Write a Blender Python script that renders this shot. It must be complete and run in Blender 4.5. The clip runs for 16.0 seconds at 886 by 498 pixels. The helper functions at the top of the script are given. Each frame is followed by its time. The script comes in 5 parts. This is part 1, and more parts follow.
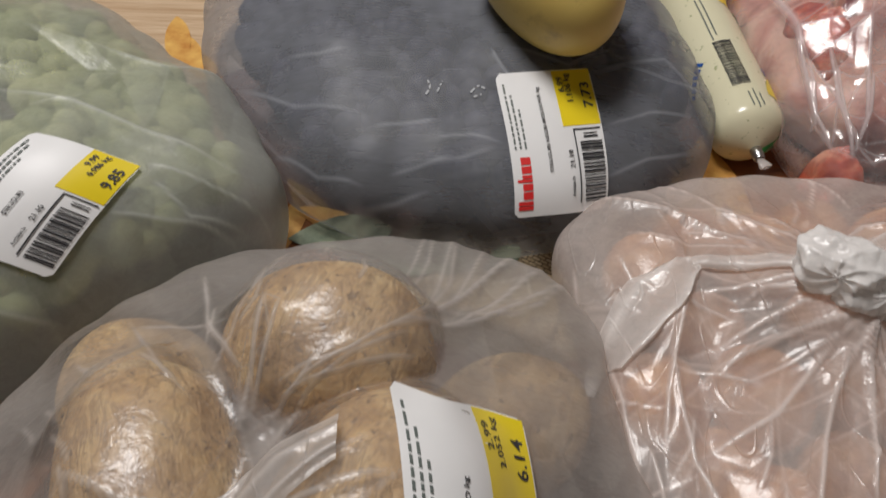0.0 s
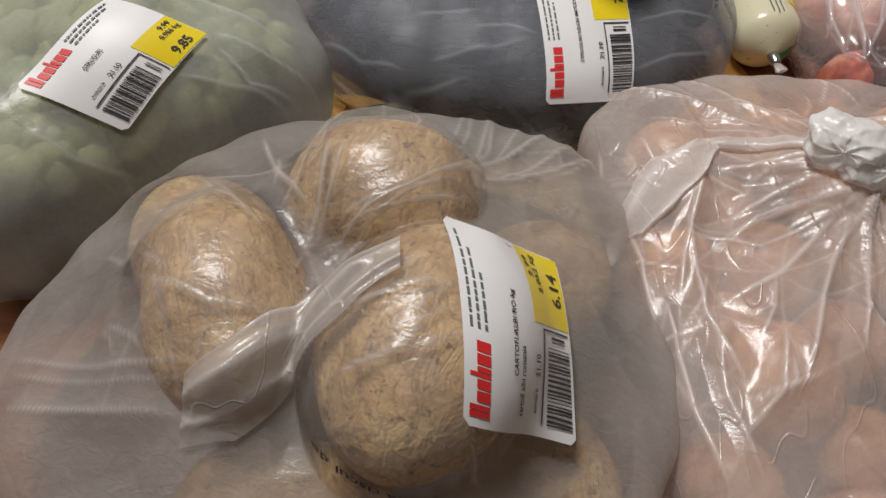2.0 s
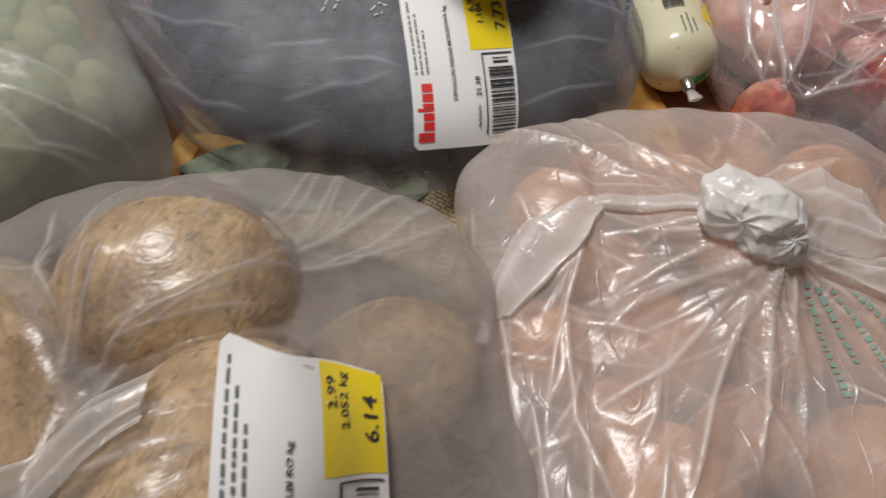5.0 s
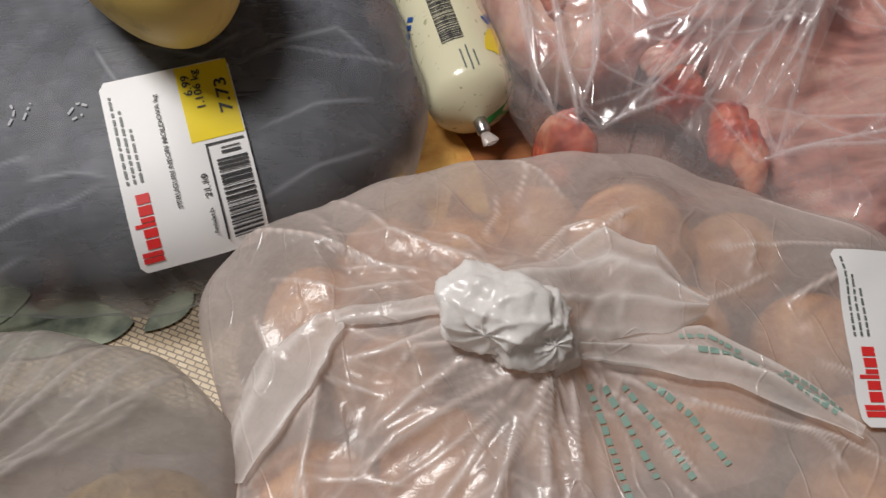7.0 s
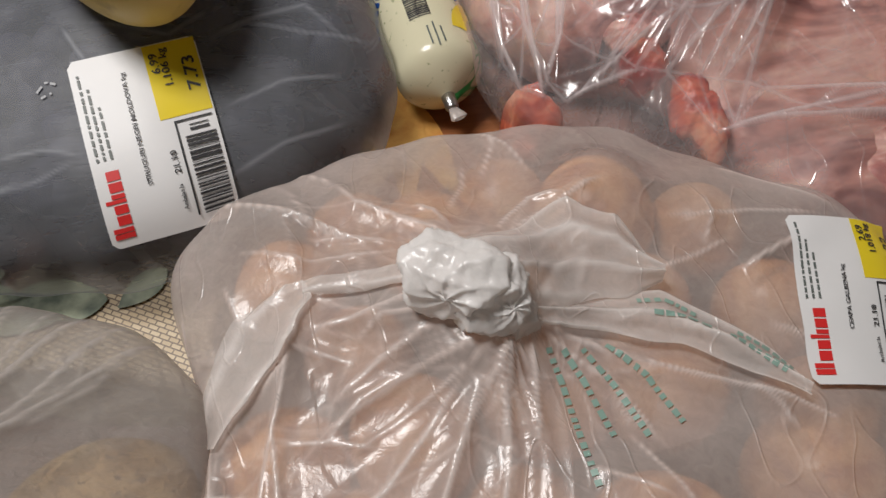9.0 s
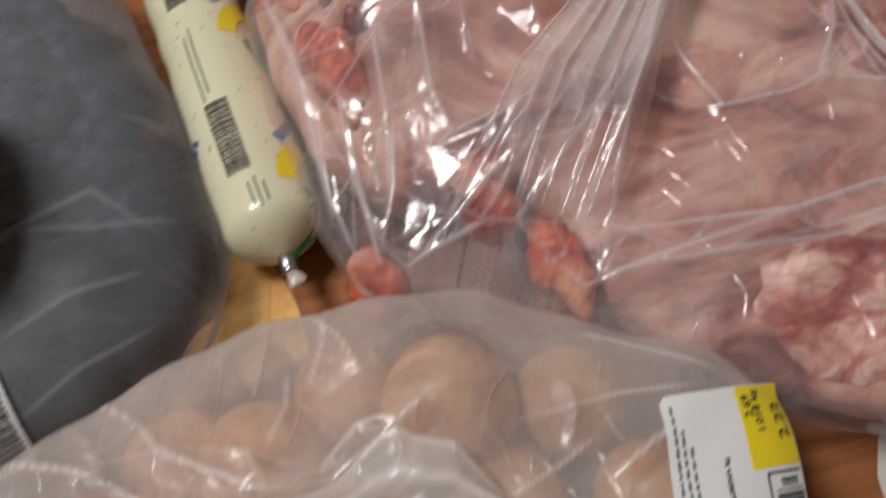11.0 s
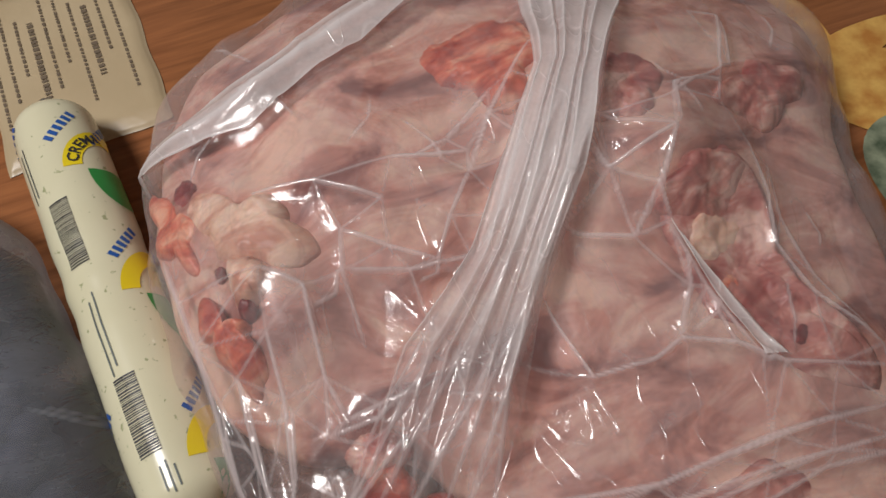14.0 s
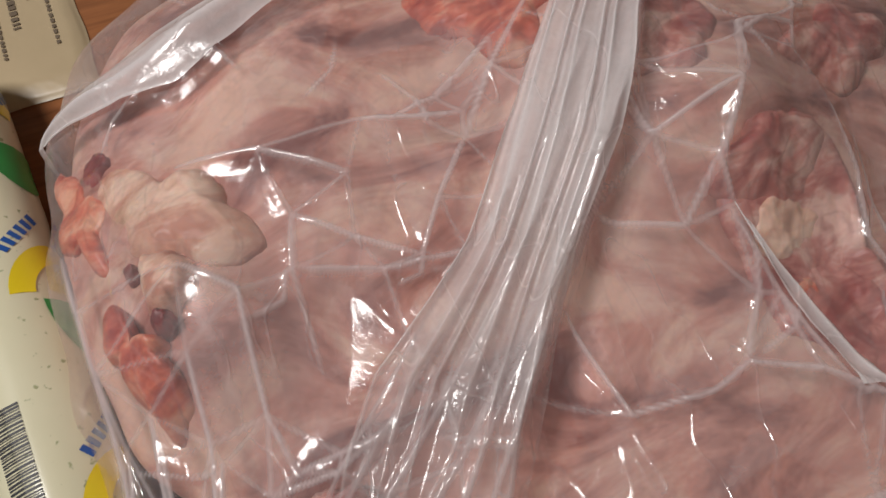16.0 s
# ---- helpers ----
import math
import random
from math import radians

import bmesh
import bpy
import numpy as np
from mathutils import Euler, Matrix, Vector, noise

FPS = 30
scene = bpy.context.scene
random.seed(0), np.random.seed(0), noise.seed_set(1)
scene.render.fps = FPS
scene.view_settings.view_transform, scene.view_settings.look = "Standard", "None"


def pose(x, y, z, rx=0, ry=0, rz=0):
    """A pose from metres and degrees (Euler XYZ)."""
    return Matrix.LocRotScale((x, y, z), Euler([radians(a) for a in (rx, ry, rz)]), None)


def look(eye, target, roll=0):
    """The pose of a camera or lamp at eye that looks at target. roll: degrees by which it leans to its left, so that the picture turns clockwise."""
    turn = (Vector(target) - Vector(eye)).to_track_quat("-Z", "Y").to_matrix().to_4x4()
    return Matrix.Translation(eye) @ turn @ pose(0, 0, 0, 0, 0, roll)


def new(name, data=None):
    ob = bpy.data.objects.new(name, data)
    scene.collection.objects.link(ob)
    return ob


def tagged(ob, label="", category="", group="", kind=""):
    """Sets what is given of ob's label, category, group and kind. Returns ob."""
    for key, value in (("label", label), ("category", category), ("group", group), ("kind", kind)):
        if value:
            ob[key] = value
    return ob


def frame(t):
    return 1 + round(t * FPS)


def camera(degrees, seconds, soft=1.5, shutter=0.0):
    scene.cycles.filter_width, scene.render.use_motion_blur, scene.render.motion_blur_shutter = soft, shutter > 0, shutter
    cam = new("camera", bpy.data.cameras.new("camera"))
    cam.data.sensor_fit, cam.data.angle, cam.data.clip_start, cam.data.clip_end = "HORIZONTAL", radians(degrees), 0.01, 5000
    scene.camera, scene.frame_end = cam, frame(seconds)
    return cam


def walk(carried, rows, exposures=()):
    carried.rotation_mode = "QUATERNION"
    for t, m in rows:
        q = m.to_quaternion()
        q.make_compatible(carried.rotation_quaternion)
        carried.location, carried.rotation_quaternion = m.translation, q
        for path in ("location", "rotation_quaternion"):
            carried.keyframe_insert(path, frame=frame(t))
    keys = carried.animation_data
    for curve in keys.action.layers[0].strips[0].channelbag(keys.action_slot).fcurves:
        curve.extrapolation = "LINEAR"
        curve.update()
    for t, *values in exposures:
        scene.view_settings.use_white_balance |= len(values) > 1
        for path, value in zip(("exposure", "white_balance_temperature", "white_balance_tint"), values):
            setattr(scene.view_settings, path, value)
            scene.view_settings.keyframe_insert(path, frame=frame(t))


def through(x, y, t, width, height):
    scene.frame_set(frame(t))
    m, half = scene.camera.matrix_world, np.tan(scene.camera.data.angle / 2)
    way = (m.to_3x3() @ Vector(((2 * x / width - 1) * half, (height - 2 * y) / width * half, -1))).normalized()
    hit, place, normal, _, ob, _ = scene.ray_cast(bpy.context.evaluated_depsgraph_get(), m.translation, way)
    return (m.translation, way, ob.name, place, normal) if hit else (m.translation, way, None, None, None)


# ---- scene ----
from mathutils.bvhtree import BVHTree
from mathutils.geometry import delaunay_2d_cdt

cam = camera(60.0, 16.0, soft=1.5, shutter=0.4)
PATH = [
    (0, (0.05, 0.096, 0.403), (0.046, 1.327, -1.173), 2.4),
    (0.5, (0.049, 0.076, 0.389), (0.037, 1.278, -1.21), 2.2),
    (1, (0.042, 0.059, 0.387), (0.031, 1.234, -1.231), 2.8),
    (1.5, (0.033, 0.041, 0.399), (0.031, 1.182, -1.243), 4.0),
    (2, (0.032, 0.037, 0.406), (0.034, 1.161, -1.249), 4.5),
    (2.5, (0.027, 0.036, 0.409), (0.03, 1.144, -1.257), 4.8),
    (3, (0.025, 0.035, 0.407), (0.025, 1.133, -1.264), 5.0),
    (3.2, (0.024, 0.034, 0.408), (0.023, 1.125, -1.269), 5.1),
    (5.3, (0.118, 0.139, 0.379), (0.187, 1.217, -1.304), 5.1),
    (5.5, (0.131, 0.15, 0.382), (0.207, 1.216, -1.309), 3.5),
    (6, (0.169, 0.177, 0.384), (0.242, 1.24, -1.308), -0.1),
    (6.5, (0.194, 0.194, 0.371), (0.291, 1.245, -1.328), -1.2),
    (7, (0.21, 0.2, 0.357), (0.329, 1.263, -1.333), -1.0),
    (7.5, (0.216, 0.195, 0.361), (0.346, 1.25, -1.333), -0.9),
    (8, (0.216, 0.187, 0.365), (0.357, 1.238, -1.33), -0.6),
    (10.5, (0.255, 0.225, 0.352), (0.412, 1.203, -1.386), -0.9),
    (11, (0.306, 0.289, 0.364), (0.495, 1.237, -1.387), -4.9),
    (11.5, (0.358, 0.352, 0.401), (0.577, 1.16, -1.415), -5.0),
    (12, (0.381, 0.382, 0.426), (0.615, 1.193, -1.388), -4.5),
    (12.5, (0.389, 0.395, 0.444), (0.633, 1.206, -1.368), -4.2),
    (13, (0.381, 0.393, 0.461), (0.64, 1.213, -1.344), -3.5),
    (13.5, (0.38, 0.392, 0.469), (0.642, 1.219, -1.333), -3.2),
    (14, (0.379, 0.399, 0.46), (0.647, 1.227, -1.341), -2.9),
    (14.5, (0.385, 0.421, 0.423), (0.662, 1.247, -1.377), -2.5),
    (15, (0.386, 0.429, 0.378), (0.679, 1.268, -1.414), -1.7),
    (15.5, (0.385, 0.432, 0.36), (0.678, 1.266, -1.434), -1.4),
    (16, (0.393, 0.437, 0.366), (0.687, 1.265, -1.431), -1.2),
]
walk(cam, [(t, look(eye, target, roll)) for t, eye, target, roll in PATH], [(0.0, -0.24), (1.5, -0.08), (8.0, -0.12), (11.0, -0.16), (11.7, -0.14), (16.0, -0.20)])

# ---- light ----
scene.view_settings.exposure = 0.0
world = bpy.data.worlds.new("room_air")
world.use_nodes = True
scene.world = world
world.node_tree.nodes["Background"].inputs[0].default_value = (0.9, 0.92, 1.0, 1)
world.node_tree.nodes["Background"].inputs[1].default_value = 0.05


def lamp(name, eye, target, size, watts, colour):
    data = bpy.data.lights.new(name, "AREA")
    data.shape, data.size, data.energy, data.color = "DISK", size, watts, colour
    ob = new(name, data)
    ob.matrix_world = look(eye, target)
    return ob


lamp("ceiling_lamp", (-0.42, 0.74, 1.68), (0.25, 0.42, 0.0), 0.55, 30, (1.0, 0.965, 0.945))


# ---- materials ----
class Mat:
    """A node material with short ways to add nodes."""

    def __init__(self, name):
        self.m = bpy.data.materials.new(name)
        self.m.use_nodes = True
        self.t = self.m.node_tree
        self.t.nodes.clear()
        self.out = self.t.nodes.new("ShaderNodeOutputMaterial")

    def node(self, kind, **sets):
        n = self.t.nodes.new("ShaderNode" + kind)
        for key, value in sets.items():
            k = int(key[1:]) if key[0] == "i" and key[1:].isdigit() else key.replace("_", " ")
            if hasattr(value, "is_output") or isinstance(value, bpy.types.NodeSocket):
                self.t.links.new(value, n.inputs[k])
            else:
                n.inputs[k].default_value = value
        return n

    def link(self, a, b):
        self.t.links.new(a, b)

    def coords(self):
        return self.node("TexCoord").outputs["Object"]

    def stretch(self, vec, scale, turn=(0, 0, 0)):
        return self.node("Mapping", Vector=vec, Scale=scale, Rotation=turn).outputs[0]

    def noise(self, vec, scale, detail=4.0, rough=0.55, warp=0.0):
        return self.node("TexNoise", Vector=vec, Scale=scale, Detail=detail, Roughness=rough, Distortion=warp).outputs["Fac"]

    def ramp(self, fac, *stops):
        n = self.node("ValToRGB", Fac=fac)
        e = n.color_ramp.elements
        while len(e) < len(stops):
            e.new(0.5)
        for el, (at, col) in zip(e, stops):
            el.position = at
            el.color = (*col, 1) if isinstance(col, tuple) else (col, col, col, 1)
        return n.outputs[0]

    def math(self, op, a, b=0.0, clamp=False):
        n = self.t.nodes.new("ShaderNodeMath")
        n.operation, n.use_clamp = op, clamp
        for i, v in enumerate((a, b)):
            if isinstance(v, bpy.types.NodeSocket):
                self.link(v, n.inputs[i])
            else:
                n.inputs[i].default_value = v
        return n.outputs[0]

    def mix(self, fac, a, b, mode="MIX"):
        n = self.t.nodes.new("ShaderNodeMix")
        n.data_type, n.blend_type = "RGBA", mode
        for i, v in ((0, fac), (6, a), (7, b)):
            if isinstance(v, bpy.types.NodeSocket):
                self.link(v, n.inputs[i])
            else:
                n.inputs[i].default_value = v if i == 0 else (*v, 1)
        return n.outputs[2]

    def bump(self, height, strength, distance):
        return self.node("Bump", Height=height, Strength=strength, Distance=distance).outputs[0]

    def shiny(self, colour, rough=0.5, normal=None, **more):
        n = self.node("BsdfPrincipled", Roughness=rough, **more)
        if isinstance(colour, bpy.types.NodeSocket):
            self.link(colour, n.inputs["Base Color"])
        else:
            n.inputs["Base Color"].default_value = (*colour, 1)
        if normal is not None:
            self.link(normal, n.inputs["Normal"])
        return self.done(n.outputs[0])

    def done(self, shader):
        self.link(shader, self.out.inputs["Surface"])
        return self.m


def plain(name, colour, rough=0.5, grain=60.0, depth=0.12, **more):
    """A paint or print with slight grain."""
    m = Mat(name)
    f = m.noise(m.coords(), grain)
    dark = tuple(c * (1 - depth) for c in colour)
    return m.shiny(m.mix(f, dark, colour), rough, **more)


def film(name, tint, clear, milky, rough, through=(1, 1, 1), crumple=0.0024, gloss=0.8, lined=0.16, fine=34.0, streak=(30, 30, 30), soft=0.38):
    """Thin polythene: clear where it clings, milky where it stands off, with a waxy gloss; glints of creases are
    painted in as white haze.
    """
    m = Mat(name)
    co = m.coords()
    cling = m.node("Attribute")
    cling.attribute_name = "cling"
    crease_glint_haze = m.node("Attribute")
    crease_glint_haze.attribute_name = "crease_glint_haze"
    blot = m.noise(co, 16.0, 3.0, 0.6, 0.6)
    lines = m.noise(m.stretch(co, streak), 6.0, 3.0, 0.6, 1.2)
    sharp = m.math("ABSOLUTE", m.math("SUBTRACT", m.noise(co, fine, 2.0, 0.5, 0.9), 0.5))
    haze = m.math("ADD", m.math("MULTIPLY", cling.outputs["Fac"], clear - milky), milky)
    haze = m.math("ADD", haze, m.math("MULTIPLY", m.math("SUBTRACT", blot, 0.5), 0.28))
    haze = m.math("ADD", haze, m.math("MULTIPLY", m.math("SUBTRACT", lines, 0.5), 0.20))
    # creases whiten: gathered film, and the specular glint painted as opacity
    haze = m.math("ADD", haze, m.math("MULTIPLY", crease_glint_haze.outputs["Fac"], 0.55))
    thin = m.math("ABSOLUTE", m.math("SUBTRACT", m.noise(m.stretch(co, (streak[0] * 0.9, streak[1] * 0.35, 20), (0, 0, 0.5)), 1.6, 1.0, 0.5, 0.15), 0.5))
    # fine wrinkles, their bright streaks painted as white haze and raised as bump
    wrinkle_glint = m.ramp(thin, (0.0, 1.0), (0.014, 0.0))
    haze = m.math("ADD", haze, m.math("MULTIPLY", wrinkle_glint, lined), clamp=True)
    nor = m.bump(m.math("SUBTRACT", m.math("MULTIPLY", lines, 0.5), m.math("MULTIPLY", sharp, 0.5)), 0.6, crumple)
    nor = m.node("Bump", Height=wrinkle_glint, Strength=0.5 if lined else 0.0, Distance=0.0006, Normal=nor).outputs[0]
    body = m.node("MixShader", i0=soft, i1=m.node("BsdfDiffuse", Color=(*tint, 1), Normal=nor).outputs[0],
                  i2=m.node("BsdfTranslucent", Color=(*tint, 1), Normal=nor).outputs[0]).outputs[0]
    sheet = m.node("MixShader", i0=haze, i1=m.node("BsdfTransparent", Color=(*through, 1)).outputs[0], i2=body).outputs[0]
    edge = m.math("POWER", m.node("LayerWeight", Normal=nor).outputs["Facing"], 4.0)
    fres = m.math("MULTIPLY", m.math("ADD", m.math("MULTIPLY", edge, 0.5), 0.05), gloss, clamp=True)
    top = m.node("MixShader", i0=fres, i1=sheet, i2=m.node("BsdfGlossy", Roughness=rough, Color=(1, 1, 1, 1), Normal=nor).outputs[0])
    return m.done(top.outputs[0])


FILM_POTATO = film("milky_polythene", (0.60, 0.56, 0.53), 0.19, 0.51, 0.30, gloss=0.8, lined=0.0, crumple=0.0018, fine=48.0, streak=(18, 34, 20))
FILM_ONION = film("white_polythene", (0.85, 0.77, 0.73), 0.38, 0.55, 0.27, gloss=0.8, lined=0.04, crumple=0.0009)
FILM_GRAPE = film("smoky_polythene", (0.40, 0.42, 0.46), 0.36, 0.44, 0.45, gloss=0.32, streak=(8, 44, 30), lined=0.0, crumple=0.0007)
FILM_GREEN = film("greenish_polythene", (0.58, 0.60, 0.56), 0.35, 0.56, 0.32, gloss=0.7, lined=0.0, crumple=0.0008)
FILM_MEAT = film("clear_polythene", (0.81, 0.75, 0.76), 0.06, 0.32, 0.13, (1, 0.96, 0.96), gloss=1.05, crumple=0.0006, lined=0.08, fine=26.0)
SHEET = film("doubled_polythene", (0.90, 0.86, 0.83), 0.2, 0.50, 0.25, gloss=0.8, crumple=0.0012)
SHEET_MEAT = film("doubled_clear_polythene", (0.90, 0.87, 0.87), 0.02, 0.60, 0.18, gloss=1.0, crumple=0.0010)
SHEET_POTATO = film("doubled_milky_polythene", (0.68, 0.64, 0.61), 0.2, 0.55, 0.28, gloss=0.8, crumple=0.0014)
KNOT = film("gathered_polythene", (0.96, 0.94, 0.92), 0.82, 0.82, 0.28, gloss=0.8, lined=0.0, crumple=0.0012, soft=0.20)
PAPER = plain("label_paper", (0.80, 0.80, 0.80), 0.45, 90, 0.05)
YELLOW = plain("yellow_print", (0.85, 0.66, 0.02), 0.3, 90, 0.06)
INK = plain("black_ink", (0.03, 0.03, 0.035), 0.5)
RED = plain("red_print", (0.72, 0.03, 0.03), 0.4)
BLUE = plain("blue_print", (0.02, 0.10, 0.38), 0.4)
GREENP = plain("green_print", (0.04, 0.32, 0.07), 0.35)
METAL = plain("aluminium_clip", (0.6, 0.6, 0.6), 0.3, Metallic=1.0)


def potato_skin():
    m = Mat("potato_skin")
    co = m.coords()
    c = m.ramp(m.noise(co, 26, 6, 0.65), (0.3, (0.22, 0.11, 0.045)), (0.5, (0.55, 0.36, 0.17)), (0.7, (0.74, 0.55, 0.29)))
    c = m.mix(m.ramp(m.noise(co, 190, 3, 0.6), (0.60, 0.0), (0.66, 0.75)), c, (0.15, 0.09, 0.05))
    c = m.mix(m.ramp(m.noise(m.stretch(co, (34, 22, 30)), 2.0, 5, 0.7, 0.6), (0.60, 0.0), (0.72, 0.45)), c, (0.22, 0.14, 0.08))
    c = m.mix(m.ramp(m.noise(co, 13, 4, 0.6, 1.0), (0.55, 0.0), (0.72, 0.65)), c, (0.24, 0.15, 0.09))
    ridge = m.math("ABSOLUTE", m.math("SUBTRACT", m.noise(m.stretch(co, (60, 22, 40)), 1.6, 4, 0.6, 0.8), 0.5))
    c = m.mix(m.ramp(ridge, (0.0, 0.5), (0.05, 0.0)), c, (0.20, 0.12, 0.06))
    return m.shiny(c, 0.6, m.bump(m.math("ADD", m.noise(co, 140, 4), ridge), 0.7, 0.003))


def onion_skin():
    m = Mat("onion_skin")
    co = m.coords()
    veins = m.noise(m.stretch(co, (90, 90, 6)), 1.0, 3)
    c = m.ramp(veins, (0.3, (0.34, 0.12, 0.06)), (0.55, (0.58, 0.28, 0.11)), (0.75, (0.74, 0.43, 0.22)))
    c = m.mix(m.ramp(m.noise(co, 12, 3), (0.5, 0.0), (0.7, 0.5)), c, (0.76, 0.50, 0.32))
    return m.shiny(c, 0.35, m.bump(veins, 0.6, 0.002))


def grape_skin(name, a, b):
    m = Mat(name)
    isl = m.node("NewGeometry").outputs["Random Per Island"]
    c = m.mix(isl, a, b)
    c = m.mix(m.ramp(m.noise(m.coords(), 90, 4), (0.45, 0.0), (0.75, 0.5)), c, tuple(min(1, v * 1.6 + 0.03) for v in b))
    return m.shiny(c, 0.65)


def flesh(name, deep, mid, pale, size, veined):
    m = Mat(name)
    co = m.coords()
    grain = m.noise(m.stretch(co, (1, 2.0, 1), (0, 0, 0.7)), size, 5, 0.6, 0.9)
    c = m.ramp(grain, (0.36, deep), (0.5, mid), (0.62, pale))
    c = m.mix(m.ramp(m.noise(co, 45, 3, 0.6, 0.5), (0.6, 0.0), (0.72, veined * 2)), c, deep)
    veins = m.math("ABSOLUTE", m.math("SUBTRACT", m.noise(co, 26, 3, 0.55, 1.4), 0.5))
    c = m.mix(m.ramp(veins, (0.0, veined), (0.05, 0.0)), c, tuple(v * 0.55 for v in deep))
    return m.shiny(c, 0.42, m.bump(m.noise(co, 60, 5, 0.6), 0.5, 0.002), Subsurface_Weight=0.15, Subsurface_Radius=(0.01, 0.004, 0.002))


POTATO = potato_skin()
ONION = onion_skin()
BLACKGRAPE = grape_skin("black_grape_skin", (0.008, 0.010, 0.022), (0.03, 0.03, 0.06))
GREENGRAPE = grape_skin("green_grape_skin", (0.26, 0.30, 0.13), (0.46, 0.47, 0.24))
MEAT = flesh("raw_meat", (0.21, 0.07, 0.06), (0.57, 0.285, 0.23), (0.75, 0.52, 0.42), 13, 0.12)
REDMEAT = flesh("red_meat", (0.34, 0.03, 0.02), (0.66, 0.16, 0.09), (0.80, 0.42, 0.28), 24, 0.3)
CUTMEAT = flesh("cut_meat", (0.34, 0.08, 0.07), (0.56, 0.24, 0.20), (0.76, 0.52, 0.44), 30, 0.3)
CLOTCAVITY = flesh("clot_and_cavity_red", (0.10, 0.008, 0.01), (0.20, 0.015, 0.02), (0.34, 0.05, 0.05), 40, 0.2)
FAT = flesh("pale_fat", (0.56, 0.27, 0.19), (0.77, 0.51, 0.38), (0.86, 0.67, 0.53), 26, 0.25)


# ---- helpers of this scene ----
def mesh_of(name, verts, faces, material, smooth=True):
    me = bpy.data.meshes.new(name)
    me.from_pydata([tuple(map(float, v)) for v in verts], [], faces)
    me.polygons.foreach_set("use_smooth", [smooth] * len(me.polygons))
    me.materials.append(material)
    me.update()
    return me


def part(name, me, parent, label=""):
    ob = new(name, me)
    ob.parent = parent
    return tagged(ob, label)


def grid_faces(n, k, closed):
    """Quads of n rings of k points; closed: the rings close on themselves."""
    return [(i * k + j, (i + 1) * k + j, (i + 1) * k + (j + 1) % k, i * k + (j + 1) % k)
            for i in range(n - 1) for j in range(k if closed else k - 1)]


def wave(x, y, z, scale, seed=0.0):
    """Smooth pseudo-noise from sums of sines, for arrays."""
    total = 0
    for i, (a, b, c) in enumerate(((1, .31, .17), (-.42, 1.1, .53), (.6, -.9, .8), (1.7, .9, -1.3), (-1.5, 1.9, .7))):
        total = total + np.sin(scale * (a * x + b * y + c * z) + 2.1 * i + seed * (i + 1.3)) / (1 + 0.5 * i)
    return total / 2.6


def blob(name, centre, radii, material, turn=(0, 0, 0), lump=0.06, scale=40.0, seed=0.0, n=28, k=40, taper=0.0):
    """A lumpy closed body; the mesh lies round its own origin."""
    ph = np.linspace(0, math.pi, n)[:, None]
    th = np.linspace(0, 2 * math.pi, k, endpoint=False)[None]
    x, y, z = np.sin(ph) * np.cos(th), np.sin(ph) * np.sin(th), np.cos(ph) + 0 * th
    s = 1 + lump * wave(x * radii[0], y * radii[1], z * radii[2], scale, seed)
    t = 1 + taper * z
    v = np.stack([x * s * t * radii[0], y * s * t * radii[1], z * s * radii[2]], -1).reshape(-1, 3)
    me = mesh_of(name, v, grid_faces(n, k, True), material)
    ob = new(name, me)
    ob.matrix_world = pose(*centre, *turn)
    return ob


def along(x, y, pts):
    """The distance of points from a polyline in plan, and how far along it (0 to 1) they lie."""
    best, where = np.full(x.shape, 9.0), np.zeros(x.shape)
    run = [math.dist(a, b) for a, b in zip(pts, pts[1:])]
    for i, ((ax, ay), (bx, by)) in enumerate(zip(pts, pts[1:])):
        f = np.clip(((x - ax) * (bx - ax) + (y - ay) * (by - ay)) / max(run[i] ** 2, 1e-9), 0, 1)
        d = np.hypot(x - ax - f * (bx - ax), y - ay - f * (by - ay))
        near = d < best
        best = np.where(near, d, best)
        where = np.where(near, (sum(run[:i]) + f * run[i]) / sum(run), where)
    return best, where


